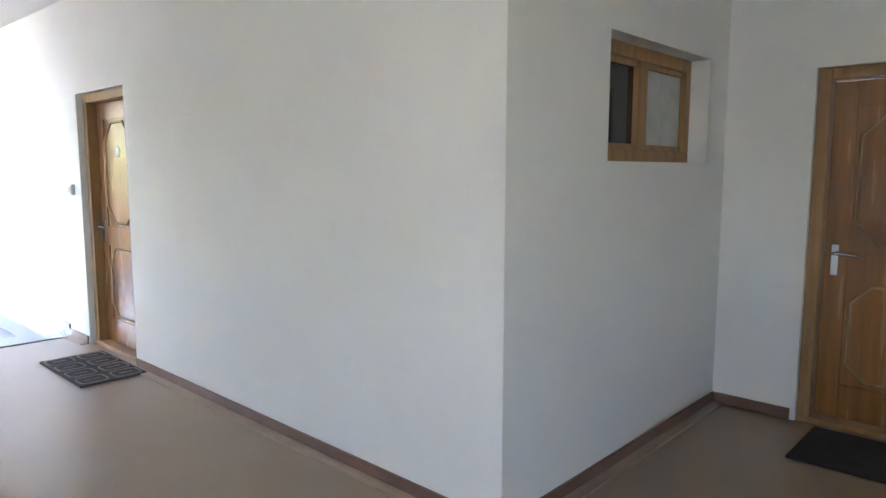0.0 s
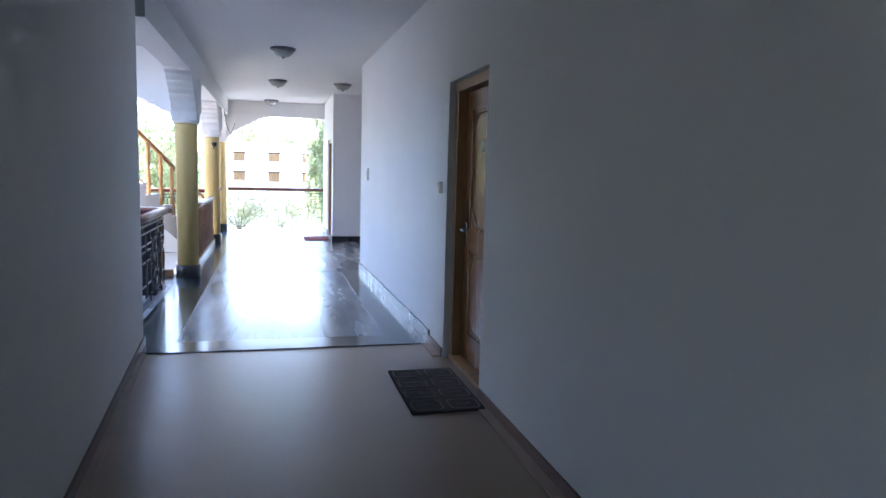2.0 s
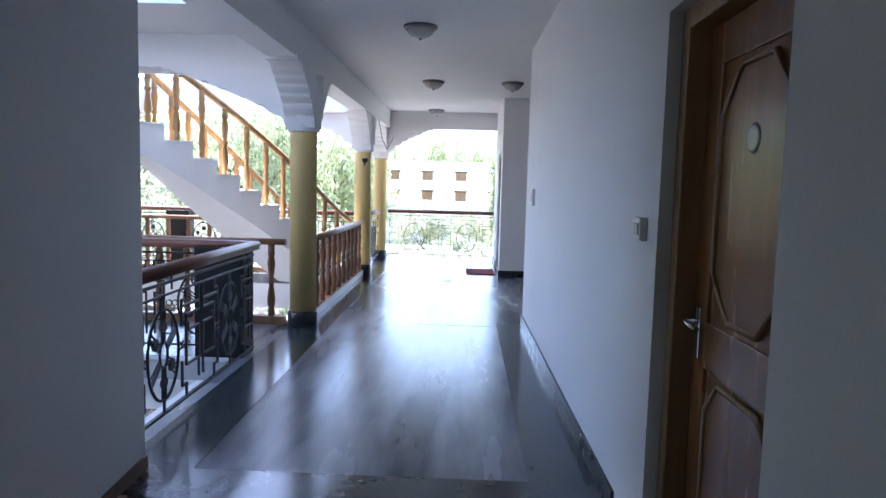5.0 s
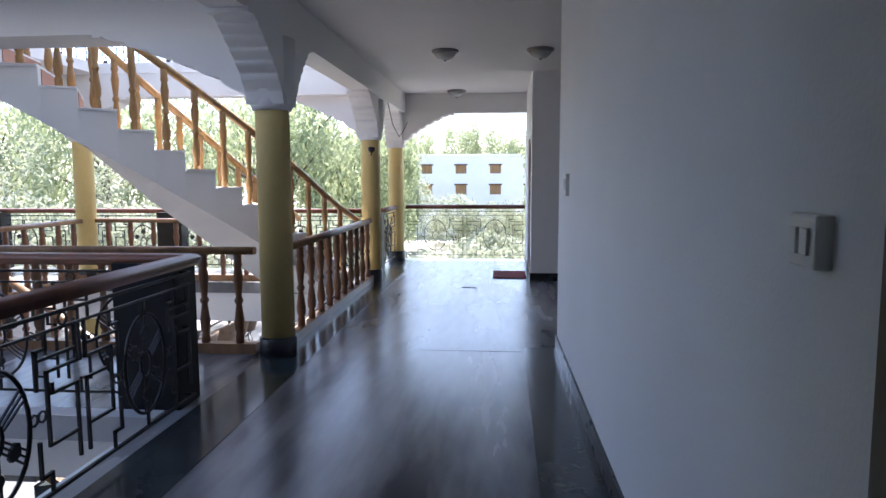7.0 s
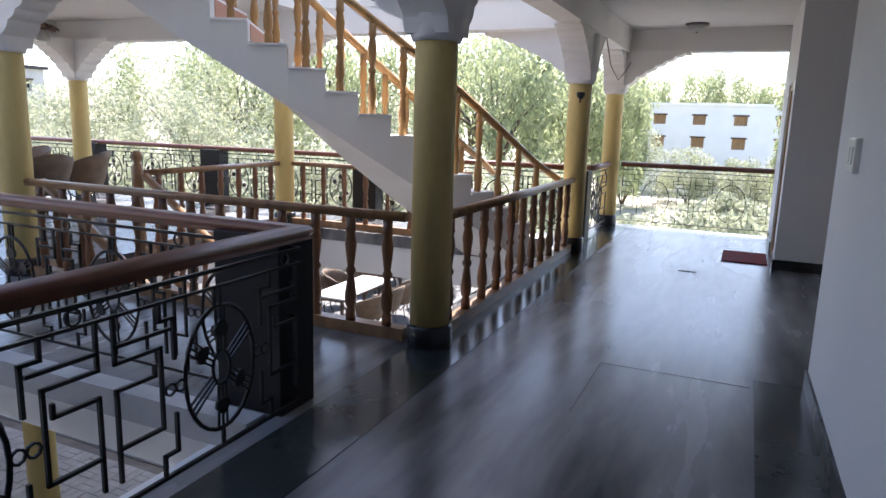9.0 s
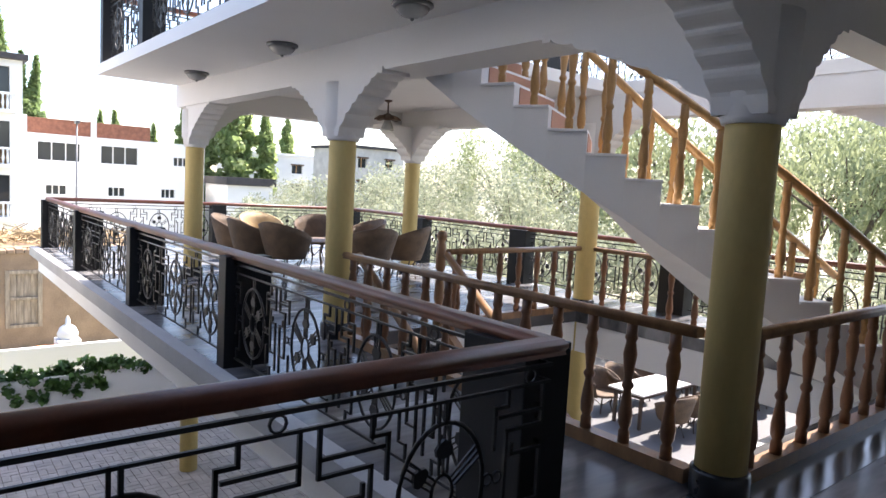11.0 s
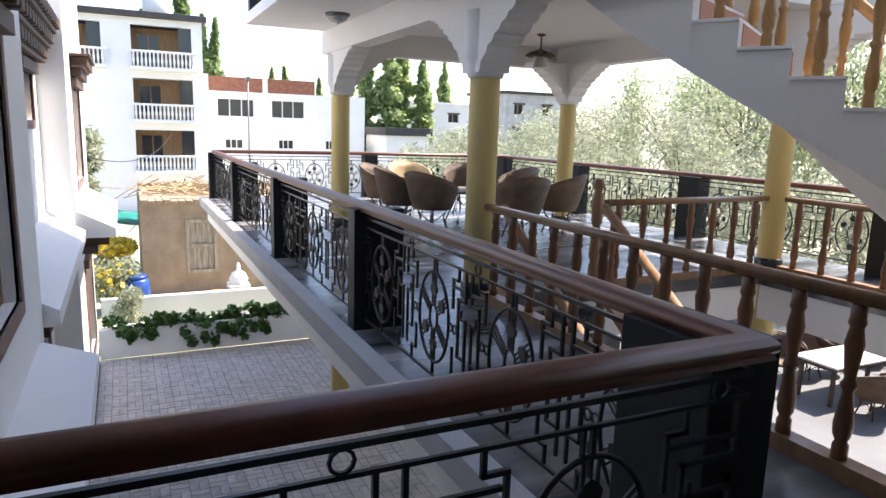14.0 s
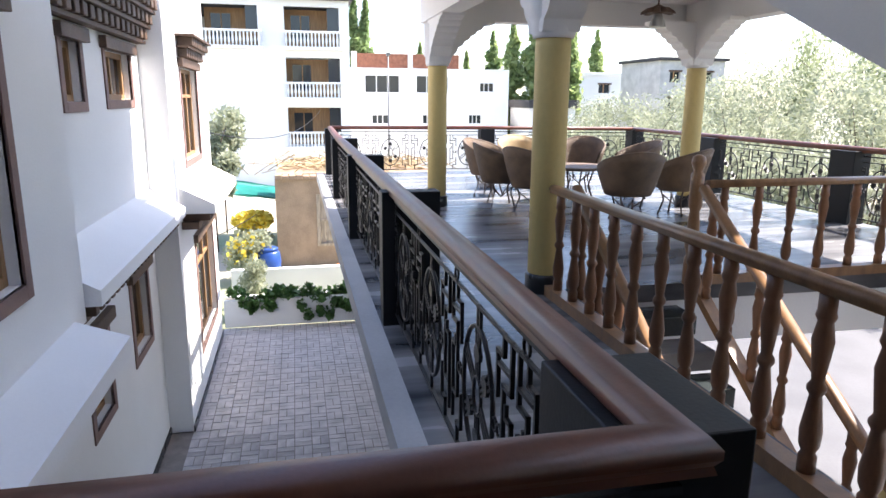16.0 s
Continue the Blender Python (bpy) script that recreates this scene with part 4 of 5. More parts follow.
def facade_window(x0, x1, z0, z1, y, lights, carved):
    ob = empty("facade_window", pose(x0, y, z0), "brown wooden window with mauve painted surround in white wall", "window", "facade windows", "structure")
    w, h = x1 - x0, z1 - z0
    for lo, hi in (((-0.09, -0.02, -0.09), (0, 0.015, h + 0.0)), ((w, -0.02, -0.09), (w + 0.09, 0.015, h)), ((0, -0.02, -0.09), (w, 0.015, 0))):
        part("surround", box_bm(lo, hi, 0.004), M_mauve, ob)
    for lo, hi in (((0, -0.16, 0), (0.06, -0.08, h)), ((w - 0.06, -0.16, 0), (w, -0.08, h)), ((0.06, -0.16, 0), (w - 0.06, -0.08, 0.06)), ((0.06, -0.16, h - 0.06), (w - 0.06, -0.08, h))):
        part("window_frame", box_bm(lo, hi, 0.004), M_ply, ob)
    for i in range(1, lights):
        x = w * i / lights
        part("mullion", box_bm((x - 0.03, -0.155, 0.06), (x + 0.03, -0.085, h - 0.06), 0.004), M_ply, ob)
    if h > 1.2:
        part("transom", box_bm((0.06, -0.15, h * 0.68), (w - 0.06, -0.09, h * 0.68 + 0.05), 0.004), M_ply, ob)
    part("pane", box_bm((0.06, -0.125, 0.06), (w - 0.06, -0.118, h - 0.06)), M_glass, ob)
    part("lintel", box_bm((-0.14, -0.05, h), (w + 0.14, 0.07, h + 0.12), 0.006), M_dwood, ob, "carved brown lintel")
    if carved:
        for row in range(2):
            nb = max(3, round((w + 0.3) / 0.19))
            for i in range(nb):
                x = -0.12 + (w + 0.24) * (i + 0.5) / nb
                part("corbel", box_bm((x - 0.055, 0.0, h + 0.13 + row * 0.15), (x + 0.055, 0.13 + row * 0.08, h + 0.25 + row * 0.15), 0.012), M_dwood, ob)
            part("moulding", box_bm((-0.16 - 0.05 * row, 0.0, h + 0.25 + row * 0.15), (w + 0.16 + 0.05 * row, 0.16 + 0.09 * row, h + 0.28 + row * 0.15), 0.004), M_dwood, ob)
    return ob


for i, (x0, x1, z0, z1) in enumerate(FW[1:]):
    facade_window(x0, x1, z0, z1, FY, 2 if x1 - x0 > 0.8 else 1, False)
facade_window(-3.75, -2.25, 0.45, 1.95, FP, 2, True)
facade_window(-11.4, -9.85, 0.6, 1.92, FP, 3, True)
facade_window(-12.1, -10.1, -2.3, -0.62, FP, 3, False)


band = empty("carved_cornice", pose(-8.7, FY, 2.13), "carved brown wooden cornice over two facade windows", "cornice")
for row in range(3):
    part("moulding", box_bm((0, 0.0, 0.17 * row), (3.4, 0.12 + 0.07 * row, 0.17 * row + 0.04), 0.005), M_dwood, band)
    for i in range(15):
        part("corbel", box_bm((0.06 + 0.222 * i, 0.0, 0.17 * row + 0.045), (0.19 + 0.222 * i, 0.16 + 0.07 * row, 0.17 * row + 0.165), 0.012), M_dwood, band)


def ledge(x0, x1, y, z, out, label):
    """A sloping white canopy with a carved wooden soffit row under it."""
    ob = empty("canopy", pose(x0, y, z), label, "canopy", "facade canopies")
    w = x1 - x0
    bm = bm_prism(bmesh.new(), [(0.0, 0.22), (out, -0.02), (out, -0.14), (0.0, -0.14)], 0, w, "x")
    part("slab", bm, M_out, ob)
    n = int(w / 0.16)
    for i in range(n):
        part("corbel", box_bm((0.03 + (w - 0.1) * i / n, 0.0, -0.26), (0.12 + (w - 0.1) * i / n, out * 0.8, -0.145), 0.008), M_dwood, ob)
    part("carved_beam", box_bm((0.04, 0.0, -0.36), (w - 0.04, out * 0.5, -0.262), 0.006), M_dwood, ob, "carved brown beam")


ledge(-8.74, -4.77, FY, 0.14, 0.42, "white sloping canopy over carved brown beam")
ledge(-4.5, -1.1, FY, -0.13, 0.66, "wide white canopy over carved brown beam")
ledge(-12.3, -9.0, FP, 0.12, 0.45, "white canopy below a bay window with carved beam")

# ---- courtyard ----
boxes("courtyard_floor", [((-13.15, 5.0, ZG - 0.1), (-0.8, 12.2, ZG - 0.012))], M_joint, "courtyard bed of brick paving", "pavement")
boxes("lower_floor", [((-12.7, 12.2, ZG - 0.1), (6.0, 26.0, ZG)), ((-0.8, 5.0, ZG - 0.1), (6, 12.2, ZG))], M_stone_shade, "grey stone patio floor below the terrace with shade put into its colour", "pavement")
boxes("lower_marble", [((-4.7, 9.6, ZG), (-0.96, 14.2, ZG + 0.006))], M_border, "dark polished marble at the foot of the stair", "floor")
boxes("lower_wall", [((-0.95, 6.7, ZG), (-0.75, YE, -0.15)), ((XW + 3.4, 12.2, ZG), (XW + 3.5, 12.3, -0.15))], M_out, "white wall under the corridor", "wall")
boxes("garden_wall", [((-13.55, FP, ZG), (-13.15, 17.0, ZG + 0.48)), ((-13.55, FP, ZG + 0.48), (-13.45, 17.0, ZG + 0.56)), ((-13.25, FP, ZG + 0.48), (-13.15, 17.0, ZG + 0.56)),
      ((-15.05, FP, ZG), (-14.9, 17.0, ZG + 0.75))], M_out, "low white planter wall at the end of the courtyard", "wall")
structure("planter_soil", box_bm((-13.45, FP + 0.02, ZG + 0.3), (-13.25, 17.0, ZG + 0.52)), M_joint, "soil in the planter", "soil")


# ---- foliage ----
def leaf_cloud(name, items, size, material, parent, seed, slim=0.45, drop=0.0):
    """Leaves as small bent blades. items are (centre, radii, count)."""
    rng = np.random.default_rng(seed)
    V, F = [], []
    for c, r, n in items:
        d = rng.normal(size=(n, 3))
        d /= np.linalg.norm(d, axis=1)[:, None]
        p = np.array(c) + d * np.array(r) * (rng.random((n, 1)) ** 0.45)
        u = rng.normal(size=(n, 3))
        u[:, 2] -= drop
        u /= np.linalg.norm(u, axis=1)[:, None]
        w = np.cross(u, rng.normal(size=(n, 3)))
        w /= np.linalg.norm(w, axis=1)[:, None] + 1e-6
        s = size * (0.6 + 0.8 * rng.random((n, 1)))
        b = len(V) and sum(len(v) for v in V)
        quad = np.stack([p - u * s, p + w * s * slim, p + u * s, p - w * s * slim], 1).reshape(-1, 3)
        V.append(quad)
        F.append(np.arange(4 * n).reshape(n, 4) + b)
    me = bpy.data.meshes.new(name)
    me.from_pydata(np.concatenate(V).tolist(), [], np.concatenate(F).tolist())
    me.materials.append(material)
    ob = new(name, me)
    ob.parent = parent
    return ob


def tree(x, y, h, width, kind, seed, label, z=ZG - 0.15):
    rng = random.Random(seed)
    ob = empty("tree", pose(x, y, z), label, "tree", kind + " trees")
    bm = bmesh.new()
    tr = 0.03 * h ** 0.8
    bm_tube(bm, [(0, 0, 0), (0.02 * h * rng.uniform(-1, 1), 0.02 * h, h * 0.35), (0, 0, h * (0.95 if kind == "poplar" else 0.65))], [tr, tr * 0.7, tr * 0.15], 8)
    items = []
    if kind == "poplar":
        for i in range(26):
            f = 0.10 + 0.9 * i / 25
            r = width * (math.sin(math.pi * min(1, f * 0.93 + 0.08)) ** 0.7) * 0.5
            a, q = rng.uniform(0, 6.3), rng.uniform(0.1, 0.55)
            items.append(((r * q * math.cos(a), r * q * math.sin(a), h * f), (r * 0.7, r * 0.7, h * 0.055), 150))
        part("trunk", bm, M_bark, ob)
        leaf_cloud("crown", items, 0.20 * (h / 9) ** 0.5, L_poplar if x < -20 and y < 14 else L_poplar_lit, ob, seed, 0.6)
        return ob
    for i in range(9):
        a, e = i * 2.4 + rng.uniform(-0.3, 0.3), rng.uniform(0.35, 1.0)
        r = width * 0.5 * rng.uniform(0.45, 0.9)
        tip = (r * math.cos(a), r * math.sin(a), h * (0.42 + 0.5 * e * rng.uniform(0.6, 1)))
        bm_tube(bm, [(0, 0, h * rng.uniform(0.15, 0.5)), (tip[0] * 0.5, tip[1] * 0.5, tip[2] * 0.8), tip], [tr * 0.5, tr * 0.3, tr * 0.08], 6)
        for k in range(4):
            c = (tip[0] * rng.uniform(0.6, 1.15), tip[1] * rng.uniform(0.6, 1.15), tip[2] * rng.uniform(0.72, 1.1))
            s = width * rng.uniform(0.10, 0.19)
            items.append((c, (s, s, s * (1.5 if kind == "willow" else 0.8)), 170))
        if kind == "willow":
            for k in range(3):
                items.append(((tip[0] * rng.uniform(0.7, 1.25), tip[1] * rng.uniform(0.7, 1.25), tip[2] * rng.uniform(0.35, 0.7)), (width * 0.06, width * 0.06, h * 0.17), 140))
    items.append(((0, 0, h * 0.72), (width * 0.28, width * 0.28, h * 0.22), 700))
    part("trunk", bm, M_bark, ob)
    leaf_cloud("crown", items, 0.15 if kind == "willow" else 0.13, L_willow if kind == "willow" else L_bush, ob, seed, 0.3, 1.5 if kind == "willow" else 0.0)
    return ob


def shrub(x, y, h, w, seed, label, z=ZG - 0.15):
    rng = random.Random(seed)
    ob = empty("shrub", pose(x, y, z), label, "shrub", "garden shrubs")
    bm = bmesh.new()
    items = []
    for i in range(11):
        a = i * 2.4
        r = w * 0.5 * rng.uniform(0.1, 1.0)
        tip = (r * math.cos(a), r * math.sin(a), h * rng.uniform(0.35, 0.9))
        bm_tube(bm, [(0.1 * math.cos(a), 0.1 * math.sin(a), 0), (tip[0] * 0.5, tip[1] * 0.5, tip[2] * 0.6), tip], [0.04, 0.025, 0.008], 5)
        s = w * rng.uniform(0.14, 0.24)
        items.append((tip, (s, s, h * rng.uniform(0.14, 0.25)), 480))
        items.append(((tip[0] * 1.1, tip[1] * 1.1, tip[2] * 0.5), (s, s, h * 0.25), 200))
    part("stem", bm, M_bark, ob)
    leaf_cloud("foliage", items, 0.09, L_bush, ob, seed, 0.34)
    return ob


rg = random.Random(11)
# garden side: silvery shrubs close to the terrace, willows behind
k = 0
for x, y, h, w in ((-19.5, 21, 3.9, 4.6), (-15.5, 21.5, 3.6, 4.4), (-12, 23.5, 4.3, 5), (-22.5, 25, 5.8, 5.6), (-8.5, 24.8, 4.0, 4.6), (-17.5, 26, 5.8, 5.8), (-13, 29, 5.4, 6), (-25, 19, 3.8, 4.5), (-28, 23, 5.2, 5.8),
                   (-5, 28, 3.4, 4.5), (-0.5, 24.5, 2.9, 3.2), (2.6, 25.5, 2.4, 3.0), (-2.6, 22.0, 2.3, 2.4), (1.2, 30, 2.6, 3.5), (-21, 31, 6.8, 6.5), (-31, 28, 4.6, 6), (-31, 20.5, 4.0, 5), (-35, 25, 4.6, 5.5), (-33, 29.5, 5.6, 6), (-33.5, 33.5, 6.0, 6.5), (-26.5, 28.5, 6.6, 6.5), (5, 31, 3.0, 4), (-5.5, 49, 4.6, 5), (-1.8, 52, 3.6, 4.5), (1.4, 50, 3.3, 4.5), (4.2, 47, 4.4, 4)):
    shrub(x, y, h, w, 100 + k, "silvery green leafy garden shrub in sunlight")
    k += 1
for x, y, h, w in ((-16, 33, 9.5, 8), (-9, 35, 10, 8.5), (-24, 36, 10.5, 8.5), (-6.5, 40, 8.5, 6.5), (-13, 42, 11, 9), (-31, 38, 10, 8), (4.0, 42, 10, 3.2), (-10.5, 54, 10, 7), (9.5, 48, 9, 6), (-8, 76, 11, 7), (-3, 79, 12, 7), (1.5, 76, 10.5, 6.5), (6, 78, 11.5, 7), (-6, 47, 8.6, 4.5)):
    tree(x, y, h, w, "willow", 200 + k, "tall drooping willow tree with pale green leaves")
    k += 1
for x, y, h, w in ((-46, 9.6, 14.3, 2.6), (-46.5, 11.1, 13.6, 2.2), (-47, 12.4, 11.0, 1.7), (-47, 13.2, 10.8, 1.7), (-54, 18.2, 8.6, 1.5), (-55, 19.4, 8.8, 1.5), (-56, 22.5, 8.2, 1.4), (-54, 24.2, 9.6, 2.2),
                   (-46, 23.3, 9.5, 2.4), (-45, 24.6, 10.5, 2.6), (-46, 26.0, 10.5, 2.6), (-45, 27.2, 9.5, 2.2), (-58, 33, 10, 2.4), (-60, 36, 10.5, 2.4)):
    tree(x, y, h, w, "poplar", 300 + k, "tall narrow poplar tree with green leaves")
    k += 1

# planter ivy and near plants
iv = empty("planter_plants", pose(-13.35, 11.5, ZG + 0.5), "trailing green ivy spilling over the planter wall", "plants", "", "stuff")
its = []
for i in range(70):
    y = -4.5 + 9.6 * i / 70 + rg.uniform(-0.1, 0.1)
    its.append(((rg.uniform(-0.05, 0.25), y, rg.uniform(0.0, 0.22)), (0.18, 0.2, 0.14), 70))
    if rg.random() < 0.45:
        its.append(((0.27, y, -rg.uniform(0.05, 0.30)), (0.05, 0.1, 0.14), 40))
leaf_cloud("ivy_leaves", its, 0.055, L_ivy, iv, 7, 0.8)
bush = empty("potted_bush", pose(-14.3, 7.25, ZG), "light green bush behind the planter", "bush")
leaf_cloud("foliage", [((0, 0, 0.5), (0.35, 0.35, 0.5), 900), ((0.1, 0.1, 0.95), (0.25, 0.25, 0.25), 400)], 0.07, L_bush, bush, 8, 0.25)
flb = empty("flower_bush", pose(-17.3, 6.9, ZG), "bush with pale flowers beside the mud hut", "bush")
leaf_cloud("foliage", [((0, 0, 0.55), (0.55, 0.6, 0.55), 900), ((0, 0.3, 0.9), (0.4, 0.4, 0.35), 500)], 0.07, L_bush, flb, 9, 0.5)
leaf_cloud("blossom", [((0.15, 0.1, 0.75), (0.5, 0.6, 0.45), 150)], 0.06, L_flower, flb, 10, 0.9)
side = tree(-20.5, 5.7, 4.6, 2.6, "bushy", 77, "dark leafy tree beside the facade")

# ---- mud hut ----
hut = empty("mud_hut", pose(-18.8, 7.68, ZG - 0.15), "brown mud plaster hut with straw on its flat roof", "hut")
HW, HH = 4.6, 2.5
for lo, hi in facade_boxes(0, HW, 0, 0.35, 0, HH, [(1.12, 1.95, 0.55, 2.05)]):
    part("wall", box_bm((-hi[1], lo[0], lo[2]), (-lo[1], hi[0], hi[2])), M_mud, hut)
for lo, hi in (((-4.0, 0, 0), (-0.35, 0.35, HH)), ((-4.0, HW - 0.35, 0), (-0.35, HW, HH)), ((-4.3, 0, 0), (-4.0, HW, HH))):
    part("wall", box_bm(lo, hi), M_mud, hut)
bm = bmesh.new()
for i in range(24):
    y = HW * (i + 0.5) / 24
    bm_box(bm, (-0.4, y - 0.09, HH - 0.02), (0.06 + 0.03 * rg.random(), y + 0.09, HH + 0.08 + 0.04 * rg.random()), 0.02)
part("roof_edge", bm, M_mud, hut, "crumbling mud roof edge")
part("roof", box_bm((-4.2, 0.02, HH), (-0.4, HW - 0.02, HH + 0.1)), M_mud, hut)
rs = np.random.default_rng(5)
bm = bmesh.new()
for i in range(420):
    p = np.array((-2.0, HW / 2, HH + 0.13)) + rs.normal(size=3) * (0.85, 1.1, 0.07) + (0, 0, 0.1)
    a = rs.random() * 6.3
    d = np.array((math.cos(a), math.sin(a), rs.normal() * 0.25)) * (0.25 + 0.3 * rs.random())
    bm_tube(bm, [p - d, p + d], 0.015, 3)
part("straw", bm, M_straw, hut, "loose dry straw heap").update_tag()
for lo, hi in (((-0.12, 1.12, 0.55), (0.03, 1.22, 2.05)), ((-0.12, 1.85, 0.55), (0.03, 1.95, 2.05)), ((-0.12, 1.22, 1.95), (0.03, 1.85, 2.05)), ((-0.12, 1.22, 0.55), (0.03, 1.85, 0.63)), ((-0.1, 1.22, 1.27), (0.02, 1.85, 1.35))):
    part("shutter_frame", box_bm(lo, hi, 0.008), M_oldw, hut)
for i in range(4):
    part("plank", box_bm((-0.10, 1.225 + 0.157 * i, 0.63), (-0.05, 1.375 + 0.157 * i, 1.95), 0.006), M_oldw, hut)


def barrel(x, y):
    ob = empty("barrel", pose(x, y, ZG - 0.15), "blue plastic barrel with lid standing by the hut", "barrel")
    part("body", bm_lathe(bmesh.new(), [(0.24, 0), (0.29, 0.08), (0.30, 0.3), (0.29, 0.32), (0.31, 0.5), (0.28, 0.78), (0.22, 0.84)], seg=22), M_blue, ob)
    part("lid", bm_lathe(bmesh.new(), [(0.24, 0.84), (0.24, 0.90), (0.2, 0.92)], seg=22), M_blue, ob)


barrel(-17.2, 7.5)
st = empty("incense_burner", pose(-16.9, 9.9, ZG - 0.15), "small whitewashed stupa-shaped incense burner", "shrine")
part("base", box_bm((-0.35, -0.35, 0), (0.35, 0.35, 0.35), 0.02), M_out, st)
part("tier", box_bm((-0.26, -0.26, 0.35), (0.26, 0.26, 0.6), 0.02), M_out, st)
part("dome", bm_lathe(bmesh.new(), [(0.2, 0.6), (0.24, 0.72), (0.17, 0.88), (0.06, 0.95), (0.05, 1.08), (0.01, 1.16)], seg=16), M_out, st)
ob = empty("orange_box", pose(-16.7, 9.45, ZG - 0.15), "small orange painted wooden box", "box")
part("body", box_bm((-0.18, -0.2, 0), (0.18, 0.2, 0.45), 0.015), M_orange, ob)
part("lid", box_bm((-0.2, -0.22, 0.45), (0.2, 0.22, 0.49), 0.01), M_orange, ob)
tp = empty("tarpaulin", pose(-22.5, 7.2, ZG - 0.15), "teal tarpaulin stretched on poles", "tarpaulin")
bm = bmesh.new()
g = [[bm.verts.new((-1.6 + 3.2 * i / 8, -1.5 + 3.0 * j / 8, 1.9 - 0.35 * j / 8 - 0.18 * math.sin(math.pi * i / 8) + 0.04 * math.sin(i * 2.1 + j))) for j in range(9)] for i in range(9)]
for i in range(8):
    for j in range(8):
        bm.faces.new((g[i][j], g[i + 1][j], g[i + 1][j + 1], g[i][j + 1])).smooth = True
bmesh.ops.solidify(bm, geom=bm.faces[:], thickness=0.012)
part("sheet", bm, M_teal, tp)
for x, y in ((-1.5, -1.4), (1.5, -1.4), (-1.5, 1.4), (1.5, 1.4)):
    part("pole", bm_tube(bmesh.new(), [(x, y, 0), (x, y, 1.9 if y < 0 else 1.55)], 0.03, 6), M_bark, tp)
aw = empty("yellow_flowers", pose(-19.2, 7.0, ZG + 0.9), "bright yellow blossom mass beside the hut", "flowers", "", "stuff")
leaf_cloud("blossom", [((0, 0, 0.25), (0.5, 0.6, 0.28), 1200)], 0.06, L_flower, aw, 12, 0.8)
leaf_cloud("foliage", [((0, 0, -0.4), (0.5, 0.6, 0.7), 900)], 0.07, L_bush, aw, 13, 0.5)

# ---- neighbouring hotel ----
hx = -36.0
ht = empty("neighbour_hotel", pose(hx, -0.4, ZG - 0.15), "white four-storey hotel with recessed wooden balconies", "building")
GZ = -(ZG - 0.15)
FL = (-3.6, -0.95, 1.55, 4.05)     # balcony floors
bays = [(8.35, 11.25), (4.35, 7.2)]
balconies = [(bays[0], f) for f in FL] + [(bays[1], FL[3])]
holes = [(a, b - 0.15, f + GZ, f + 1.98 + GZ) for (a, b), f in balconies]
for lo, hi in facade_boxes(-6.0, 11.6, 0, 0.3, 0, 6.35 + GZ, holes):
    part("wall", box_bm((-hi[1], lo[0], lo[2]), (-lo[1], hi[0], hi[2])), M_out, ht)
part("wall", box_bm((-9.0, 11.3, 0), (-0.3, 11.6, 6.35 + GZ)), M_out, ht)
part("wall", box_bm((-9.3, -6.0, 0), (-9.0, 11.6, 6.35 + GZ)), M_out, ht)
part("roof", box_bm((-9.5, -6.2, 6.35 + GZ), (0.35, 11.8, 6.62 + GZ), 0.02), M_felt, ht, "dark roof edge")
for (a, b), f in balconies:
    z = f + GZ
    part("floor_slab", box_bm((-1.5, a - 0.1, z - 0.16), (0.55, b + 0.05, z), 0.01), M_out, ht)
    part("recess", box_bm((-1.65, a, z), (-1.5, b - 0.15, z + 1.98)), M_ply, ht, "brown wooden balcony back wall")
    w = part("window", box_bm((-1.5, a + 0.25, z + 0.25), (-1.44, a + 1.35, z + 1.75), 0.01), M_frame, ht)
    part("pane", box_bm((-1.44, a + 0.32, z + 0.35), (-1.425, a + 0.80, z + 1.68)), M_glass, w)
    part("pane", box_bm((-1.44, a + 0.86, z + 0.35), (-1.425, a + 1.29, z + 1.68)), M_glass, w)
    part("side_window", box_bm((-0.35, b - 0.75, z + 0.7), (-0.28, b - 0.15, z + 1.98)), M_glass, ht)
    part("parapet_rail", box_bm((0.38, a - 0.1, z + 0.66), (0.55, b + 0.05, z + 0.76), 0.01), M_out, ht)
    n = 16
    for i in range(n):
        y = a + (b - a) * (i + 0.5) / n - 0.02
        if "bmesh_" not in MOTIF:
            MOTIF["bmesh_"] = to_mesh("stone_baluster", bm_lathe(bmesh.new(), [(0.05, 0), (0.035, 0.1), (0.065, 0.28), (0.035, 0.5), (0.05, 0.66)], seg=8), M_out)
        o = new("stone_baluster", MOTIF["bmesh_"])
        o.parent = ht
        o.location = (0.46, y, z)
tk = empty("water_tank", pose(-37.5, 9.2, 6.62), "white plastic roof water tank", "tank")
part("body", bm_lathe(bmesh.new(), [(0.5, 0), (0.62, 0.08), (0.62, 0.8), (0.45, 1.0), (0.15, 1.08)], seg=20), M_tank, tk)
part("lid", bm_lathe(bmesh.new(), [(0.18, 1.07), (0.18, 1.14), (0.14, 1.16)], seg=14), M_tank, tk)

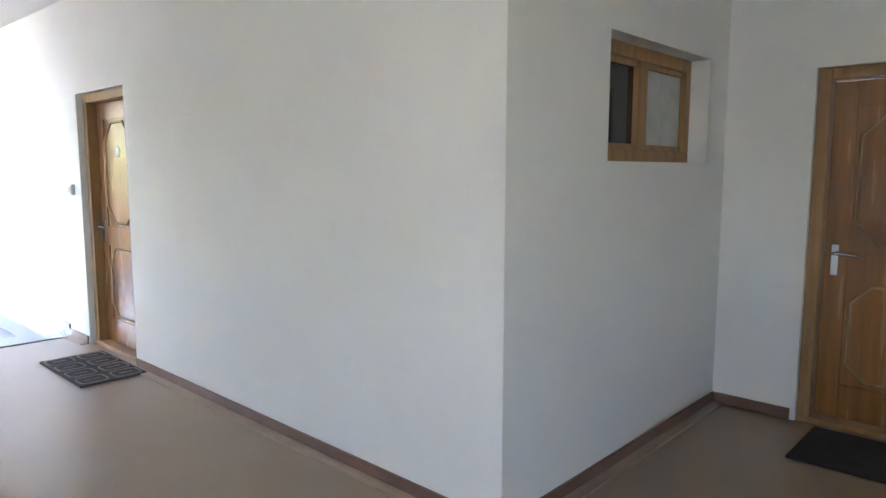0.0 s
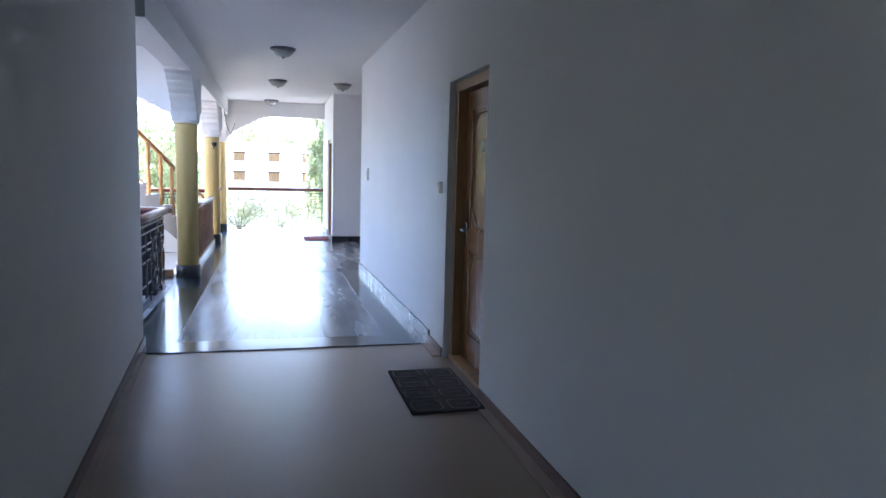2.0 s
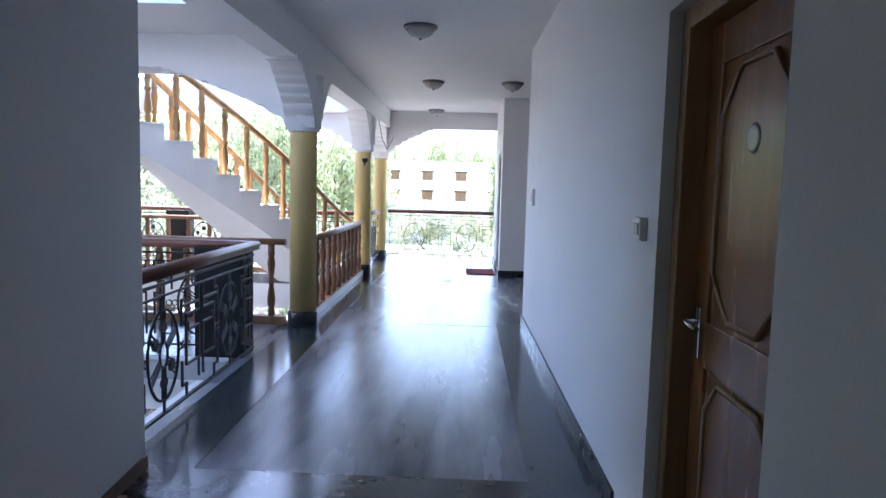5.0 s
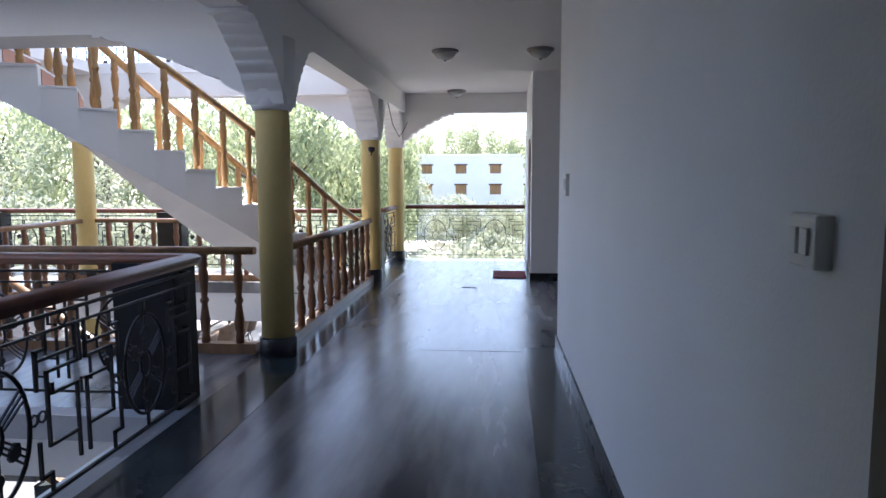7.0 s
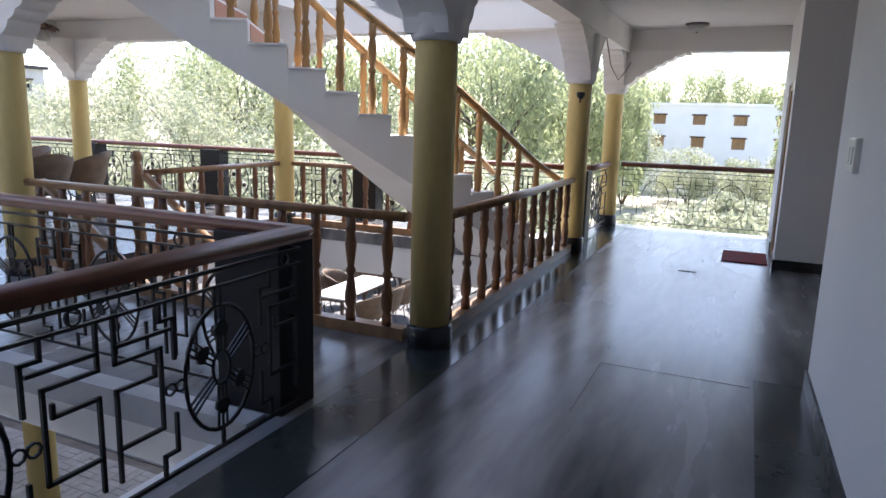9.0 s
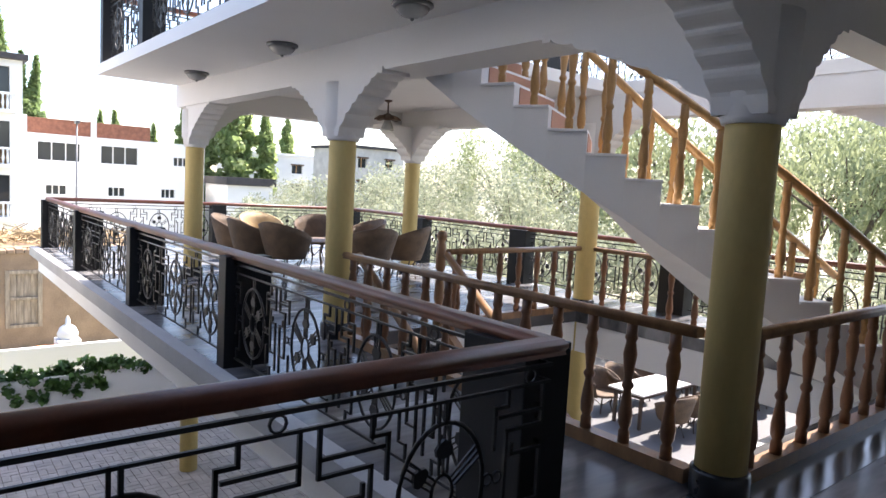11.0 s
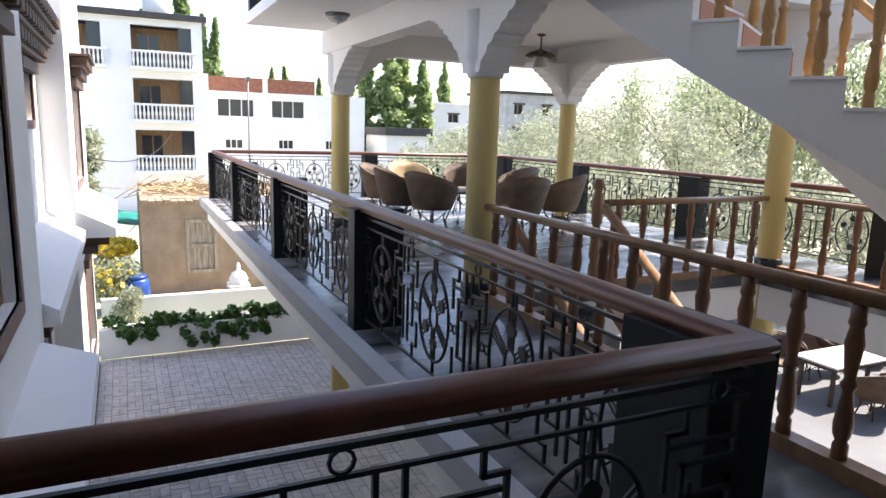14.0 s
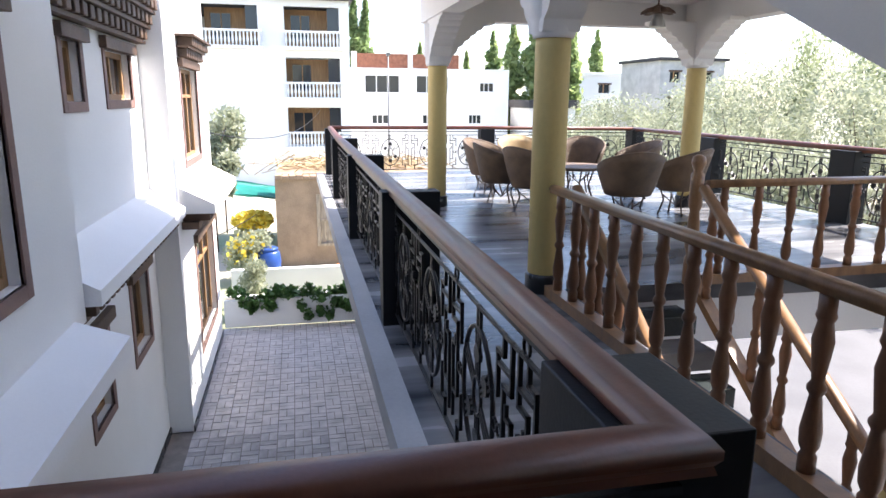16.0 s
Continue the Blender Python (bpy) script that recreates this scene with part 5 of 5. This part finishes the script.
h2 = empty("annexe_building", pose(-42.0, -0.4, ZG - 0.15), "long white two-storey annexe with brick parapet panels", "building")
wins = [(13.0, 15.1, 1.9 + GZ, 2.9 + GZ), (16.2, 18.2, 1.9 + GZ, 2.9 + GZ), (20.3, 21.2, 2.0 + GZ, 2.5 + GZ), (13.4, 14.4, 0.0 + GZ, 0.5 + GZ), (16.6, 17.5, 0.0 + GZ, 0.5 + GZ), (19.6, 20.4, 0.0 + GZ, 0.5 + GZ)]
bm = bmesh.new()
for lo, hi in facade_boxes(11.6, 22.2, 0, 0.3, 0, 3.35 + GZ, wins):
    bm_box(bm, (-hi[1], lo[0], lo[2]), (-lo[1], hi[0], hi[2]))
bm_box(bm, (-8, 21.9, 0), (-0.3, 22.2, 3.35 + GZ))
bm_box(bm, (-8, 11.6, 3.2 + GZ), (-0.3, 21.9, 3.35 + GZ))
bm_box(bm, (-0.3, 15.65, 3.35 + GZ), (0, 15.95, 4.3 + GZ))
bm_box(bm, (-0.3, 12.2, 3.35 + GZ), (0, 12.5, 4.3 + GZ))
part("wall", bm, M_out, h2)
for a, b in ((12.5, 15.65), (15.95, 18.9)):
    part("parapet", box_bm((-0.25, a, 3.35 + GZ), (-0.02, b, 4.2 + GZ), 0.01), M_brickp, h2, "bare red brick parapet panel")
for a, b, c, d in wins:
    w = part("window", box_bm((-0.28, a, c), (-0.2, b, d)), M_glass, h2)
    for i in range(1, 3):
        part("mullion", box_bm((-0.2, a + (b - a) * i / 3 - 0.03, c), (-0.16, a + (b - a) * i / 3 + 0.03, d)), M_tank, w)
fd = empty("low_shed", pose(-40.0, 22.6, ZG - 0.15), "low white shed with a dark roof edge", "building")
part("wall", box_bm((-4, 0, 0), (0, 3.0, 1.0 + GZ), 0.01), M_out, fd)
part("roof", box_bm((-4.2, -0.15, 1.0 + GZ), (0.2, 3.15, 1.5 + GZ), 0.01), M_felt, fd)
part("door", box_bm((0.0, 1.0, 0), (0.04, 1.8, 2.0), 0.01), M_ply, fd)
pl = empty("lamp_pole", pose(-30.0, 12.4, ZG - 0.15), "slim steel street lamp pole", "pole")
part("shaft", bm_tube(bmesh.new(), [(0, 0, 0), (0, 0, 6.6)], [0.05, 0.03], 8), M_steel, pl)
part("lamp_head", box_bm((-0.12, -0.08, 6.55), (0.25, 0.08, 6.68), 0.02), M_lampm, pl)


# overhead wires
for n_, (p, q, sag) in enumerate((((-35.5, 9.6, 0.9), (-12.6, 6.3, 1.0), 0.7), ((-35.5, 9.0, -1.6), (-12.6, 6.4, -1.2), 0.5))):
    w_ = new("overhead_wire", to_mesh("overhead_wire", bm_tube(bmesh.new(), [(p[0] + (q[0] - p[0]) * s / 14, p[1] + (q[1] - p[1]) * s / 14, p[2] + (q[2] - p[2]) * s / 14 - sag * 4 * (s / 14) * (1 - s / 14)) for s in range(15)], 0.012, 5), M_iron))
    tagged(w_, "thin black overhead cable strung between buildings", "cable", "overhead cables")


# far houses
def house(x, y, rz, w, d, h, material, nw, label, roofm=M_felt, winm=M_glass):
    ob = empty("house", pose(x, y, ZG - 0.15, 0, 0, rz), label, "house", "distant houses")
    hs = [(-w / 2 + w * (i + 0.3) / nw, -w / 2 + w * (i + 0.62) / nw, h - 1.35, h - 0.70) for i in range(nw)]
    hs += [(p, q, r - 1.7, s - 1.6) for p, q, r, s in hs]
    for lo, hi in facade_boxes(-w / 2, w / 2, -0.3, 0, 0, h, hs):
        part("wall", box_bm(lo, hi), material, ob)
    part("wall", box_bm((-w / 2, 0, 0), (-w / 2 + 0.3, d, h)), material, ob)
    part("wall", box_bm((w / 2 - 0.3, 0, 0), (w / 2, d, h)), material, ob)
    part("wall", box_bm((-w / 2 + 0.3, d - 0.3, 0), (w / 2 - 0.3, d, h)), material, ob)
    part("roof", box_bm((-w / 2 - 0.2, -0.5, h), (w / 2 + 0.2, d + 0.2, h + 0.2), 0.02), roofm, ob)
    for a, b, c, e in hs:
        wd = part("window", box_bm((a, -0.1, c), (b, -0.05, e)), winm, ob)
        part("frame", box_bm(((a + b) / 2 - 0.04, -0.14, c), ((a + b) / 2 + 0.04, -0.1, e)), M_ply, wd)
        part("surround", box_bm((a - 0.1, -0.36, e), (b + 0.1, -0.3, e + 0.12)), M_dwood, wd)


house(-2.0, 60, 0, 14, 8, 6.4, M_out, 5, "white flat-roofed house with brown wooden windows in the gardens", M_out, M_ply)
house(-40, 33.4, 90, 4.6, 5, 7.2, M_block, 2, "unplastered grey block house beyond the trees")
house(-50, 32.2, 90, 9, 6, 6.6, M_out, 3, "white house beyond the poplars", M_out)
boxes("garden_path", [((-3.5, 17.4, ZG - 0.15), (7.0, 23.0, ZG - 0.05))], M_pale, "pale concrete garden path below the railing", "path")

# ground to the horizon
bm = bmesh.new()
gv = [[bm.verts.new((x, y, ZG - 0.15)) for y in (-1500, -60, -20, 5, 40, 100, 1500)] for x in (-1500, -120, -60, -20, 5, 60, 1500)]
for i in range(6):
    for j in range(6):
        bm.faces.new((gv[i][j], gv[i + 1][j], gv[i + 1][j + 1], gv[i][j + 1]))
structure("ground", bm, M_ground, "dusty ground with sparse grass", "ground")
# body of the building under the corridor
boxes("lower_storey", [((XL - 0.25, -2.7, ZG), (-0.1, 6.5, -0.15)), ((4.4, -2.7, ZG), (4.6, 17.3, -0.15))], M_out, "white walls of the lower storey", "wall")

# ---- paving bricks ----
BL, BWD = 0.23, 0.115
bmesh_brick = to_mesh("brick", box_bm((-BL / 2 + 0.006, -BWD / 2 + 0.006, -0.02), (BL / 2 - 0.006, BWD / 2 - 0.006, 0.0)), M_brick)
cf = bpy.data.objects["courtyard_floor"]
near, rest = [], []
nx, ny = int(12.1 / (2 * BWD)), int(5.4 / (2 * BWD))
for i in range(nx):
    for j in range(ny):
        cx, cy = -13.1 + (i + 0.5) * 2 * BWD, 6.75 + (j + 0.5) * 2 * BWD
        turn = (i + j) % 2
        for s in (-1, 1):
            p = (cx, cy + s * BWD / 2, 0) if not turn else (cx + s * BWD / 2, cy, 90)
            (near if -8.6 < cx < -6.6 and cy < 8.7 else rest).append(p)
for x, y, a in near[:300]:
    o = new("brick", bmesh_brick)
    o.parent = cf
    o.matrix_basis = pose(x, y, ZG + random.uniform(-0.003, 0.003), random.uniform(-0.6, 0.6), random.uniform(-0.6, 0.6), a)
rest += near[300:]
V, F = [], []
for x, y, a in rest:
    lx, ly = (BL, BWD) if a == 0 else (BWD, BL)
    lx, ly, z = lx / 2 - 0.006, ly / 2 - 0.006, ZG + random.uniform(-0.003, 0.003)
    b = len(V)
    V += [(x - lx, y - ly, z - 0.02), (x + lx, y - ly, z - 0.02), (x + lx, y + ly, z - 0.02), (x - lx, y + ly, z - 0.02), (x - lx, y - ly, z), (x + lx, y - ly, z), (x + lx, y + ly, z), (x - lx, y + ly, z)]
    F += [(b + 4, b + 5, b + 6, b + 7), (b, b + 1, b + 5, b + 4), (b + 1, b + 2, b + 6, b + 5), (b + 2, b + 3, b + 7, b + 6), (b + 3, b, b + 4, b + 7)]
me = bpy.data.meshes.new("bricks")
me.from_pydata(V, [], F)
me.materials.append(M_brick)
o = new("bricks", me)
o.parent = cf
tagged(o, "brown paving bricks", "", "", "stuff")
